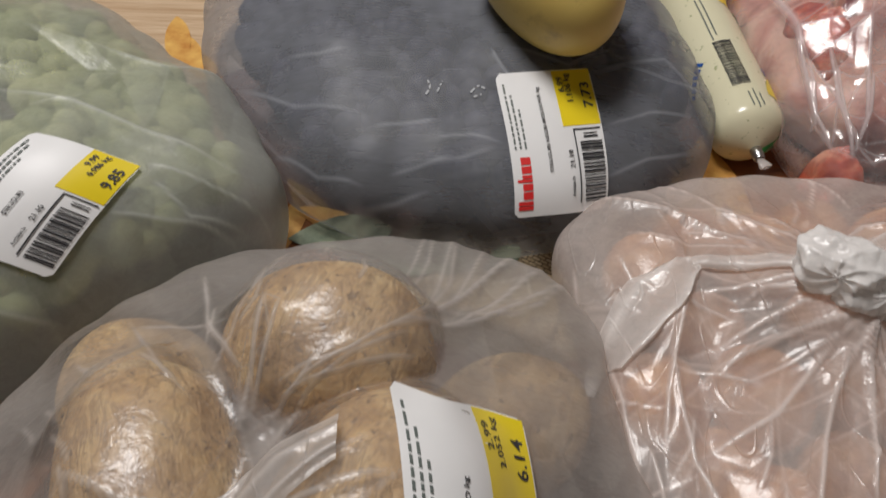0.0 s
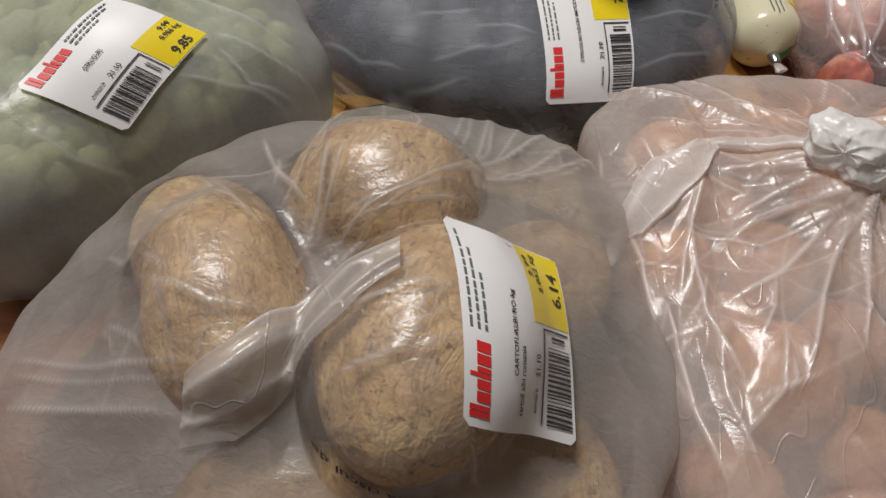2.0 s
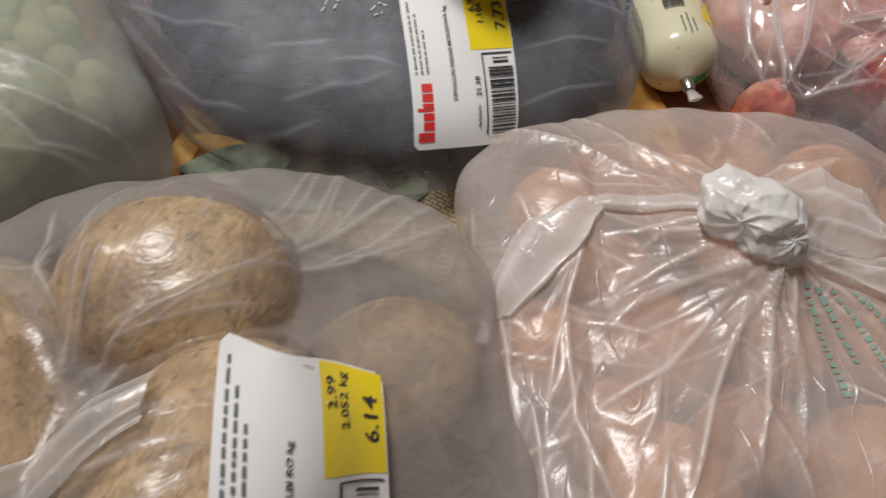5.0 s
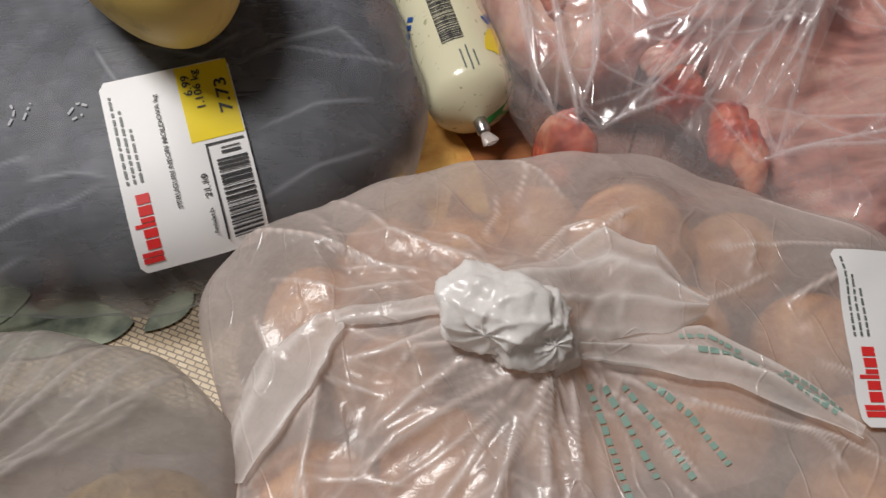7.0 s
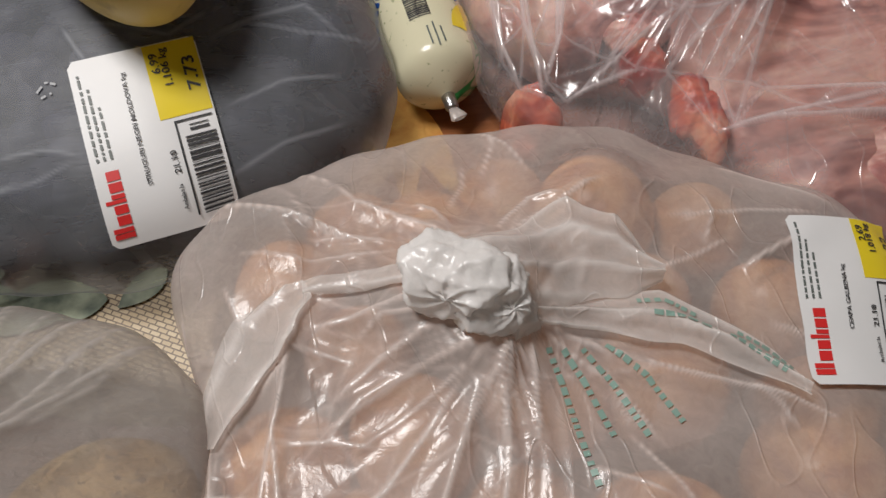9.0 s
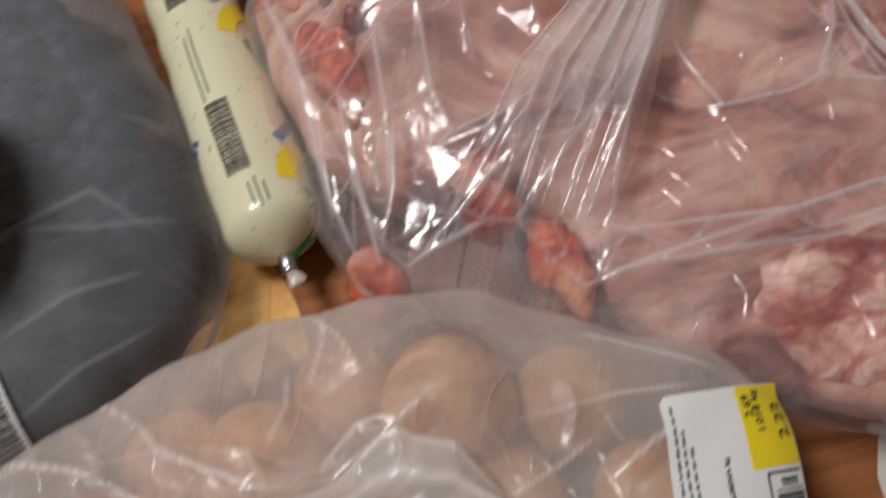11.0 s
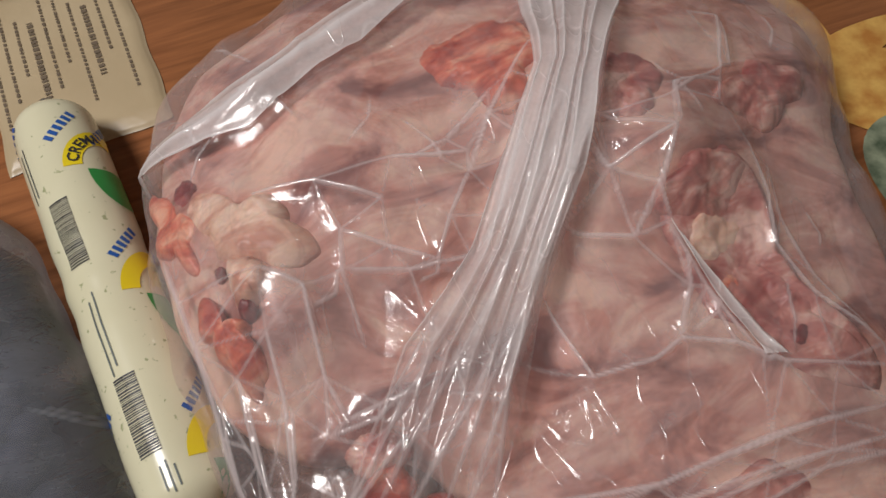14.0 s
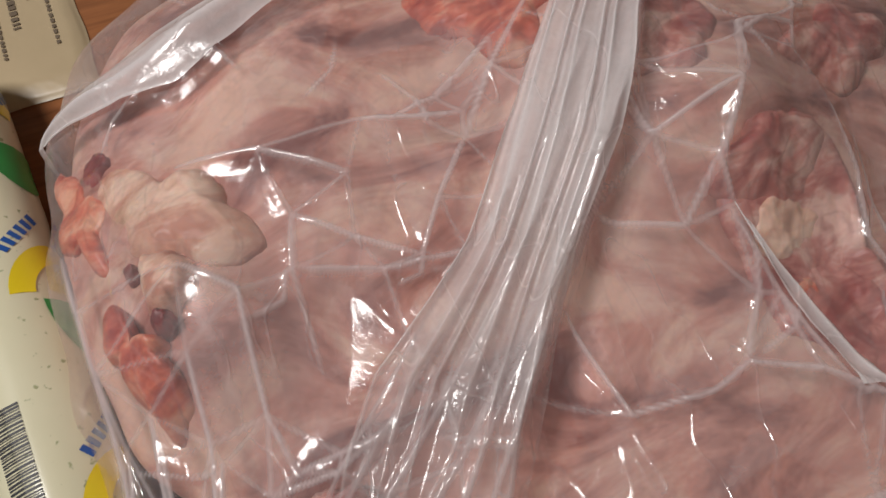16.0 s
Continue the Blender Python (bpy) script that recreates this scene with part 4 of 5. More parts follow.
def grapes(name, bag, count, r, material, label, seed):
    """Many grapes heaped in a bag, joined into one."""
    rnd = random.Random(seed)
    n, k = 8, 12
    ph, th = np.linspace(0, math.pi, n)[:, None], np.linspace(0, 2 * math.pi, k, endpoint=False)[None]
    unit = np.stack([np.sin(ph) * np.cos(th), np.sin(ph) * np.sin(th), np.cos(ph) + 0 * th], -1).reshape(-1, 3)
    quads = grid_faces(n, k, True)
    verts, faces = [], []
    while len(verts) < count:
        a, q = rnd.uniform(0, 2 * math.pi), math.sqrt(rnd.random()) * 0.82
        x, y = bag.c[0] + q * float(bag.reach(a)) * math.cos(a), bag.c[1] + q * float(bag.reach(a)) * math.sin(a)
        hit = bag.tree.ray_cast(Vector((x, y, 0.3)), Vector((0, 0, -1)))[0]
        if hit is None:
            continue
        z = max(r, hit.z - 0.003 - r * rnd.uniform(1.25, 2.4))
        s = r * rnd.uniform(0.85, 1.1)
        faces += [tuple(i + len(verts) * n * k for i in f) for f in quads]
        verts.append(unit * (s, s, s * 1.15) + (x, y, z))
    ob = new(name, mesh_of(name, np.concatenate(verts), faces, material))
    return tagged(ob, label, "grapes", kind="stuff")


grapes("black_grapes", black, 620, 0.0115, BLACKGRAPE, "black grapes heaped inside a smoky plastic bag", 3)
grapes("green_grapes", green, 480, 0.012, GREENGRAPE, "pale green grapes heaped inside a plastic bag", 4)


# ---- loose film: flaps, necks, knots ----
def drape(bag, edge_a, edge_b, lift, n=60, k=26, pleats=0.0, high=0.0, seed=0.0, ends=0.0, melt=0.0):
    """A sheet of film between two lines in plan that lies over a bag, lifted and pleated lengthwise."""
    def run(pts, f):
        d = [0.0]
        for p, q in zip(pts, pts[1:]):
            d.append(d[-1] + math.dist(p, q))
        return [float(np.interp(f * d[-1], d, [p[i] for p in pts])) for i in (0, 1)]
    v, mark = [], []
    for i in range(n):
        f = i / (n - 1)
        (ax, ay), (bx, by) = run(edge_a, f), run(edge_b, f)
        for j in range(k):
            g = j / (k - 1)
            jag = 0.06 * math.sin(17 * f + seed) * (g - 0.5)
            x, y = ax + (bx - ax) * (g + jag), ay + (by - ay) * (g + jag)
            hit = bag.tree.ray_cast(Vector((x, y, 0.3)), Vector((0, 0, -1)))[0]
            z = hit.z if hit else 0.02
            beat = abs(math.sin(math.pi * pleats * (g + 0.04 * math.sin(6 * f + seed) + 0.03 * math.sin(3 * pleats * g)))) if pleats else 0.5
            arch = math.sin(math.pi * min(1, max(0, g))) ** 0.6
            v.append((x, y, z + 0.0012 + lift * (1 - (max(0.0, f - 1 + melt) / melt if melt else 0)) * (0.25 + 0.75 * arch) * (1 - ends * (1 - math.sin(math.pi * f))) + high * (1 - beat)))
            mark.append((1 - beat) ** 2 if pleats else 0.25 + 0.5 * (1 - arch))
    a, b, c = (Vector(v[i]) for i in (k + 1, 2 * k + 1, k + 2))
    faces = grid_faces(n, k, False)
    faces = faces if (b - a).cross(c - a).z > 0 else [f[::-1] for f in faces]
    return v, faces, mark, [max(0.0, (i / (n - 1) - 1 + melt) / melt) if melt else 0.0 for i in range(n) for j in range(k)]


class Sheet:
    """A surface to print on."""

    def __init__(self, me):
        self.tree = BVHTree.FromPolygons([v.co.copy() for v in me.vertices], [tuple(p.vertices) for p in me.polygons])


def loose(name, parent, material, *args, label="", **more):
    v, f, mark, gone = drape(*args, **more)
    me = mesh_of(name, v, f, material)
    for key, values in (("cling", gone), ("crease_glint_haze", [m * (1 - g) for m, g in zip(mark, gone)])):
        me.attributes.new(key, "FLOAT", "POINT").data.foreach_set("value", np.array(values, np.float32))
    part(name, me, parent, label)
    return Sheet(me)


loose("gathered_neck", meat_bag, SHEET_MEAT, joint, [(.550, .75), (.532, .695), (.515, .643), (.486, .605), (.444, .559), (.397, .525), (.355, .468)],
      [(.605, .72), (.580, .667), (.540, .615), (.513, .572), (.484, .539), (.449, .491), (.415, .439)], 0.006, pleats=6, high=0.0045, n=140, k=110, melt=0.5, label="twisted neck of clear film in long pleats")
loose("flap", meat_bag, SHEET_MEAT, joint, [(.475, .775), (.443, .751), (.372, .725), (.322, .709), (.277, .70)], [(.51, .755), (.479, .734), (.414, .705), (.356, .683), (.285, .695)], 0.003, pleats=2, high=0.002, seed=2.0)
loose("flap", meat_bag, SHEET_MEAT, joint, [(.548, .536), (.557, .501), (.568, .458)], [(.552, .522), (.568, .497), (.582, .453)], 0.003, pleats=1.5, high=0.002, seed=4.0)
loose("flap", onion_bag, SHEET, onions, [(.182, .352), (.186, .342), (.171, .317), (.142, .29)], [(.172, .350), (.150, .342), (.138, .325), (.128, .295)], 0.003, pleats=1.3, high=0.002, seed=1.0, label="loose flap of milky film")
loose("flap", onion_bag, SHEET, onions, [(.182, .352), (.206, .35), (.232, .344)], [(.182, .344), (.205, .341), (.232, .334)], 0.004, pleats=1.2, high=0.001, seed=5.0)
loose("knot_tail", onion_bag, SHEET, onions, [(.240, .350), (.272, .360), (.299, .372), (.319, .364), (.333, .336)], [(.252, .325), (.271, .315), (.292, .323), (.312, .324), (.332, .330)], 0.012, pleats=3, high=0.003, seed=6.0, label="crumpled tail of the knot")
tail = loose("knot_tail", onion_bag, SHEET, onions, [(.266, .318), (.3, .325), (.331, .327), (.348, .312), (.367, .294), (.376, .28)], [(.268, .312), (.303, .308), (.330, .300), (.350, .288), (.373, .272)], 0.006, pleats=2, high=0.003, seed=7.0)
loose("flap", potato_bag, SHEET_POTATO, spuds, [(-.066, .160), (-.044, .178), (-.021, .204), (.014, .220)], [(-.068, .139), (-.046, .142), (-.017, .172), (.016, .200)], 0.003, pleats=2.6, high=0.0022, seed=8.0, label="loose flap of milky film")


def knot(parent):
    """A tied lump of gathered film, crumpled, with a neck."""
    for name, c, r, turn, lump, seed in (("knot", (.243, .328, .106), (.022, .015, .014), -25, 0.27, 1.0), ("knot", (.257, .321, .102), (.015, .013, .012), 30, 0.3, 2.0), ("neck", (.264, .315, .088), (.010, .009, .016), 0, 0.2, 3.0)):
        n, k = 70, 100
        ph, th = np.linspace(0, math.pi, n)[:, None], np.linspace(0, 2 * math.pi, k, endpoint=False)[None]
        x, y, z = np.sin(ph) * np.cos(th), np.sin(ph) * np.sin(th), np.cos(ph) + 0 * th
        f = 1 + 1.8 * lump * (0.45 - np.abs(wave(x, y, 0.4 * z, 2.6, seed))) + 0.7 * lump * (0.4 - np.abs(wave(0.3 * x, y, z, 5.0, seed + 4))) + 0.25 * lump * np.abs(wave(x, 0.3 * y, z, 13.0, seed)) - 0.10 * np.abs(np.sin(4 * th + 3 * ph + seed)) ** 0.6
        me = mesh_of(name, np.stack([x * f * r[0], y * f * r[1], z * f * r[2]], -1).reshape(-1, 3), grid_faces(n, k, True), KNOT)
        for key in ("cling", "crease_glint_haze"):
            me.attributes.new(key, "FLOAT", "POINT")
        ob = part(name, me, parent, "tight white knot of gathered film" if name == "knot" else "")
        ob.matrix_world = pose(*c, 0, 0, turn) @ pose(0, 0, 0, 64 if name == "knot" else 0, 0, 0)


knot(onion_bag)


# ---- labels ----
FADED = plain("faded_print", (0.13, 0.15, 0.14), 0.5)


def letters(text):
    """Flat triangles of a line of text, one unit wide, and its height to width ratio."""
    cu = bpy.data.curves.new("letters", "FONT")
    cu.body, cu.resolution_u, cu.offset = text, 2, 0.018
    ob = bpy.data.objects.new("letters", cu)
    scene.collection.objects.link(ob)
    me = ob.evaluated_get(bpy.context.evaluated_depsgraph_get()).to_mesh()
    v = np.array([p.co[:2] for p in me.vertices])
    f = [tuple(p.vertices) for p in me.polygons]
    bpy.data.objects.remove(ob)
    bpy.data.curves.remove(cu)
    lo, hi = v.min(0), v.max(0)
    return (v - lo) / (hi[0] - lo[0]), f, (hi[1] - lo[1]) / (hi[0] - lo[0])


class Label:
    """A sticker pressed on a bag: start is the corner where its reading begins, along and down its two sides."""

    def __init__(self, bag, parent, start, along_to, down_to, note):
        self.o, self.u, self.v = Vector(start), Vector(along_to) - Vector(start), Vector(down_to) - Vector(along_to)
        self.n = self.v.cross(self.u).normalized()
        self.bag = bag
        n, k = 15, 11
        d = np.zeros((n, k))
        for i in range(n):
            for j in range(k):
                p = self.o + self.u * (i / (n - 1)) + self.v * (j / (k - 1))
                hit = bag.tree.ray_cast(p + self.n * 0.05, -self.n)[0]
                d[i, j] = (hit - p).dot(self.n) if hit else 0.0
        rest = d.copy()
        for _ in range(4):
            e = np.pad(d, 1, mode="edge")
            e[0], e[-1], e[:, 0], e[:, -1] = 2 * e[1] - e[2], 2 * e[-2] - e[-3], 2 * e[:, 1] - e[:, 2], 2 * e[:, -2] - e[:, -3]
            d = (4 * d + e[:-2, 1:-1] + e[2:, 1:-1] + e[1:-1, :-2] + e[1:-1, 2:]) / 8
        self.d = d + min(0.0045, float((rest - d).max()))
        v, f = self.patch(0, 1, 0, 1, 0.0010, 30, 22, 0.045)
        self.ob = part("label", mesh_of("label", v, f, PAPER), parent, note)

    def at(self, u, v, lift):
        p = self.o + self.u * u + self.v * v
        n, k = self.d.shape
        a, b = min(max(u, 0.0), 1.0) * (n - 1), min(max(v, 0.0), 1.0) * (k - 1)
        i, j = min(int(a), n - 2), min(int(b), k - 2)
        a, b, d = a - i, b - j, self.d
        off = (d[i, j] * (1 - a) + d[i + 1, j] * a) * (1 - b) + (d[i, j + 1] * (1 - a) + d[i + 1, j + 1] * a) * b
        return p + self.n * (float(off) + lift + 0.0008)

    def patch(self, u0, u1, v0, v1, lift, n, k, corner=0.0):
        out = []
        for i in range(n):
            u = u0 + (u1 - u0) * i / (n - 1)
            e = min(u - u0, u1 - u)
            inset = corner * (1 - math.sqrt(max(0.0, 1 - max(0.0, 1 - e / corner) ** 2))) if corner else 0.0
            for j in range(k):
                out.append(self.at(u, v0 + inset + (v1 - v0 - 2 * inset) * j / (k - 1), lift))
        return out, grid_faces(n, k, False)

    def block(self, name, u0, u1, v0, v1, material, lift=0.0014):
        n, k = max(2, int((u1 - u0) * 30)), max(2, int((v1 - v0) * 24))
        v, f = self.patch(u0, u1, v0, v1, lift, n, k)
        part(name, mesh_of(name, v, f, material), self.ob)

    def text(self, words, u, v, wide, material=INK, lift=0.0018, name="print", tall=None):
        p, f, ratio = letters(words)
        ratio = ratio if tall is None else (tall * self.v.length) / (wide * self.u.length)
        top = p[:, 1].max()
        verts = [self.at(u + wide * a, v - wide * (b / top) * ratio * self.u.length / self.v.length, lift) for a, b in p]
        part(name, mesh_of(name, verts, f, material), self.ob)

    def bars(self, name, u0, u1, v0, v1, rnd, material=INK, short=False):
        """Unreadable writing or a bar code: uneven bars across a band."""
        verts, faces, u = [], [], u0
        while u < u1:
            w = rnd.choice((0.006, 0.009, 0.014)) if not short else rnd.uniform(0.012, 0.05)
            if u + w < u1:
                q = [self.at(*c, 0.0016) for c in ((u, v0), (u + w, v0), (u + w, (v0 + v1) / 2), (u + w, v1), (u, v1), (u, (v0 + v1) / 2))]
                faces += [(len(verts), len(verts) + 1, len(verts) + 2, len(verts) + 5), (len(verts) + 5, len(verts) + 2, len(verts) + 3, len(verts) + 4)]
                verts += q
            u += w + (rnd.choice((0.005, 0.008, 0.013)) if not short else rnd.uniform(0.008, 0.016))
        tagged(part(name, mesh_of(name, verts, faces, material, False), self.ob), kind="stuff")

    def fill(self, product, price, rate, weight, seed):
        rnd = random.Random(seed)
        for u, w, top in ((0.05, 0.030, 0.04), (0.085, 0.026, 0.04), (0.125, 0.052, 0.09), (0.187, 0.046, 0.09), (0.243, 0.020, 0.04), (0.268, 0.024, 0.09), (0.302, 0.050, 0.09), (0.362, 0.050, 0.09)):
            self.block("brand_mark", u, u + w, top, 0.19, RED)
        for i in range(3):
            self.bars("small_print", 0.47, 0.96 - 0.09 * i, 0.05 + 0.052 * i, 0.07 + 0.052 * i, rnd, FADED, True)
        self.block("price_block", 0.60, 0.995, 0.58, 0.99, YELLOW, 0.0013)
        if product:
            self.text(product, 0.30, 0.42, 0.0235 * len(product), tall=0.048)
        self.text("Ambalat la", 0.12, 0.62, 0.14)
        self.text("21.10", 0.32, 0.635, 0.12, tall=0.05)
        self.text(rate, 0.84, 0.68, 0.11)
        self.text(weight, 0.77, 0.77, 0.20)
        self.text(price, 0.72, 0.95, 0.18, tall=0.10)
        self.block("frame_line", 0.07, 0.575, 0.675, 0.69, INK, 0.0016)
        self.block("frame_line", 0.57, 0.58, 0.675, 0.97, INK, 0.0016)
        self.bars("bar_code", 0.07, 0.50, 0.73, 0.97, rnd)
        self.bars("small_print", 0.515, 0.56, 0.78, 0.93, rnd, INK)
        return self


Label(black, grape_bag, (.086, .412, .037), (.081, .469, .102), (.140, .485, .097), "white price label with a yellow block").fill("STRUGURI NEGRI MOLDOVA kg", "7.73", "6.99", "1.106 kg", 1)
Label(spuds, potato_bag, (.036, .166, .105), (.034, .229, .150), (.0925, .2214, .1300), "white price label with a yellow block").fill("CARTOFI ALBI RO kg", "6.14", "2.99", "2.052 kg", 2).text("cartofi albi romania", 0.10, 0.475, 0.36)
Label(onions, onion_bag, (.374, .281, .052), (.400, .362, .058), (.456, .358, .045), "white price label with a yellow block").fill("CEAPA GALBENA kg", "2.22", "2.69", "1.018 kg", 3)
Label(green, green_bag, (-.190, .309, .130), (-.158, .370, .140), (-.104, .362, .127), "creased white price label with a yellow block").fill("STRUGURI", "9.85", "9.99", "0.986 kg", 4)


def film_strip(bag, parent, name, pts, wide, material, rnd=None):
    """Faded print on a bag: short marks along a line in plan."""
    verts, faces = [], []
    d = [0.0]
    for p, q in zip(pts, pts[1:]):
        d.append(d[-1] + math.dist(p, q))
    s = 0.0
    while s < d[-1]:
        w = rnd.uniform(0.0015, 0.004)
        row = []
        for e in (s, min(d[-1], s + w)):
            x, y = (float(np.interp(e, d, [p[i] for p in pts])) for i in (0, 1))
            x2, y2 = (float(np.interp(min(e + 0.001, d[-1] + 0.001), d + [d[-1] + 0.001], [p[i] for p in pts] + [pts[-1][i] + (pts[-1][i] - pts[-2][i]) * 0.02])) for i in (0, 1))
            t = Vector((x2 - x, y2 - y, 0)).normalized()
            for g in (-wide, wide):
                px, py = x - t.y * g, y + t.x * g
                hit = bag.tree.ray_cast(Vector((px, py, 0.3)), Vector((0, 0, -1)))[0]
                row.append((px, py, (hit.z if hit else 0.02) + 0.0008))
        b = len(verts)
        verts += row
        faces.append((b, b + 1, b + 3, b + 2))
        s += w + rnd.uniform(0.0008, 0.002)
    part(name, mesh_of(name, verts, faces, material, False), parent, "faded printed writing")


_r = random.Random(8)
SCRIBBLE = plain("pale_scribble", (0.42, 0.43, 0.45), 0.5)
GREYGREEN = plain("grey_green_print", (0.26, 0.40, 0.34), 0.5)
for pts in ([(.276, .304), (.279, .291), (.281, .271), (.283, .25)], [(.282, .303), (.288, .290), (.294, .268)], [(.290, .303), (.299, .287), (.307, .266)], [(.300, .304), (.313, .290), (.322, .270)]):
    film_strip(onions, onion_bag, "bag_print", pts, 0.0013, GREYGREEN, _r)
for pts in ([(.318, .322), (.330, .321), (.340, .312)], [(.322, .314), (.334, .311), (.344, .303)], [(.349, .300), (.359, .291), (.367, .283)], [(.354, .302), (.364, .293), (.371, .284)]):
    film_strip(tail, onion_bag, "bag_print", pts, 0.0012, GREYGREEN, _r)
for pts in ([(.034, .468), (.037, .474), (.034, .479)], [(.041, .470), (.044, .478)], [(.062, .470), (.066, .475), (.071, .473)], [(.064, .467), (.069, .469)]):
    film_strip(black, grape_bag, "bag_print", pts, 0.0006, SCRIBBLE, _r)


def film_text(bag, parent, words, start, end, tall):
    """Words printed on a bag, read from start to end in plan."""
    p, f, ratio = letters(words)
    first, last = (bag.tree.ray_cast(Vector((*q, 0.3)), Vector((0, 0, -1)))[0] for q in (start, end))
    steep, inward = Vector((0, -0.60, -0.80)), Vector((0, 0.80, -0.60))
    verts = []
    for a, b in p:
        q = first.lerp(last, a) + steep * (b / ratio * tall) - inward * 0.03
        hit = bag.tree.ray_cast(q, inward, 0.06)[0]
        verts.append((hit if hit else q + inward * 0.03) - inward * 0.0012)
    part("bag_print", mesh_of("bag_print", verts, f, INK), parent, "black printed words")


film_text(spuds, potato_bag, "a evita riscul de", (.040, .128), (-.013, .141), 0.0040)

# ---- quince, cheese roll, packet ----
PEARSKIN = Mat("quince_skin")
_co = PEARSKIN.coords()
PEARSKIN = PEARSKIN.shiny(PEARSKIN.mix(PEARSKIN.ramp(PEARSKIN.noise(_co, 38, 4, 0.6), (0.55, 0.0), (0.75, 0.8)), PEARSKIN.ramp(PEARSKIN.noise(_co, 10, 3), (0.3, (0.58, 0.40, 0.09)), (0.7, (0.70, 0.54, 0.17))), (0.30, 0.19, 0.06)), 0.45)
tagged(blob("quince", (0.111, 0.532, 0.132), (0.046, 0.058, 0.042), PEARSKIN, (0, 80, 30), 0.09, 38, 2.0, 48, 64, taper=-0.18), "yellow quince with brown flecks on a bag of grapes", "fruit")

ROLL_A, ROLL_B, ROLL_R = Vector((0.265, 0.490, 0.027)), Vector((0.2255, 0.795, 0.031)), 0.0265
CHEESE = Mat("cheese_wrapper")
_co = CHEESE.coords()
CHEESE = CHEESE.shiny(CHEESE.mix(CHEESE.ramp(CHEESE.noise(_co, 190, 2, 0.5), (0.66, 0.0), (0.72, 0.7)), CHEESE.mix(CHEESE.noise(_co, 20), (0.66, 0.62, 0.42), (0.74, 0.71, 0.52)), (0.22, 0.26, 0.10)), 0.22)
roll = thing("cheese_roll", None, "cream cheese roll in a printed wrapper with a metal clip", "cheese")
axis = (ROLL_B - ROLL_A).normalized()
side = axis.cross(Vector((0, 0, 1))).normalized()
LONG = (ROLL_B - ROLL_A).length


def roll_at(s, a, lift=0.0):
    """A point on the roll: s metres from its near end, a degrees round from the top towards its right."""
    e = max(0.0, min(s, LONG - s))
    r = ROLL_R * (1 - max(0.0, 1 - e / 0.022) ** 2.2 * 0.86) + lift + 0.0005 * math.sin(90 * s + 3 * math.sin(40 * s))
    return ROLL_A + axis * s + (Vector((0, 0, 1)) * math.cos(radians(a)) + side * math.sin(radians(a))) * r


def roll_body():
    n, k = 90, 40
    v = [roll_at(LONG * (0.5 - 0.5 * math.cos(math.pi * i / (n - 1))), 360 * j / k) for i in range(n) for j in range(k)]
    return mesh_of("wrapper", v, grid_faces(n, k, True) + [tuple(range(k))[::-1], tuple(range((n - 1) * k, n * k))], CHEESE)


wrapper = part("wrapper", roll_body(), roll, "cream printed plastic wrapper")
PER = 180 / math.pi / ROLL_R


def roll_area(name, s, a, points, material, lift=0.0004):
    """A printed area on the wrapper: rows of (along, across) metres round s, a."""
    n, k = len(points), len(points[0])
    v = [roll_at(s + p, a + q * PER, lift) for row in points for p, q in row]
    part(name, mesh_of(name, v, grid_faces(n, k, False), material), wrapper)


def tilted(wide, tall, turn, n=8, k=4):
    c, d = math.cos(radians(turn)), math.sin(radians(turn))
    return [[((i / (n - 1) - 0.5) * wide * d + (j / (k - 1) - 0.5) * tall * c, (i / (n - 1) - 0.5) * wide * c - (j / (k - 1) - 0.5) * tall * d) for j in range(k)] for i in range(n)]


def roll_code(s, a, long, tall, rnd):
    verts, faces, x = [], [], 0.0
    while x < long:
        w = rnd.choice((0.0004, 0.0007, 0.0011))
        for g in (0, 0.5, 1):
            verts += [roll_at(s + x, a + g * tall * PER, 0.0004), roll_at(s + x + w, a + g * tall * PER, 0.0004)]
        b = len(verts) - 6
        faces += [(b, b + 1, b + 3, b + 2), (b + 2, b + 3, b + 5, b + 4)]
        x += w + rnd.choice((0.0005, 0.0008))
    tagged(part("bar_code", mesh_of("bar_code", verts, faces, INK, False), wrapper), kind="stuff")


_r = random.Random(5)
for s, a in ((0.268, 20), (0.262, 72), (0.172, 45), (0.066, 62), (0.278, -70), (0.066, -75)):
    for i in range(6):
        roll_area("brand_mark", s + (i - 2.5) * 0.0034, a + (i - 2.5) * 0.0034 * PER, tilted(0.0030, 0.0062, 45, 3, 4), BLUE)
for s, a in ((0.236, 62), (0.140, 76), (0.032, 80)):
    arc = [[((0.019 + r * 0.011) * math.sin(t) + 0.001, -(0.019 + r * 0.011) * math.cos(t)) for r in (0, 0.5, 1)] for t in np.linspace(0.05, 1.9, 14)]
    roll_area("yellow_band", s - 0.004, a + 10, arc, YELLOW)
    disc = [[(-r * 0.030 * math.sin(t), -r * 0.019 * math.cos(t)) for r in (0.02, 0.35, 0.7, 1)] for t in np.linspace(0, math.pi, 16)]
    roll_area("green_mark", s - 0.006, a + 14, disc, GREENP)
p_, f_, ratio_ = letters("CREMA")
part("print", mesh_of("print", [roll_at(0.233 + (0.0205 + y / ratio_ * 0.007) * math.sin(0.15 + 1.35 * x), 72 - (0.0205 + y / ratio_ * 0.007) * math.cos(0.15 + 1.35 * x) * PER, 0.0008) for x, y in p_], f_, INK), wrapper)
for s, a in ((0.165, -30), (0.040, -26)):
    roll_code(s, a, 0.048, 0.013, _r)
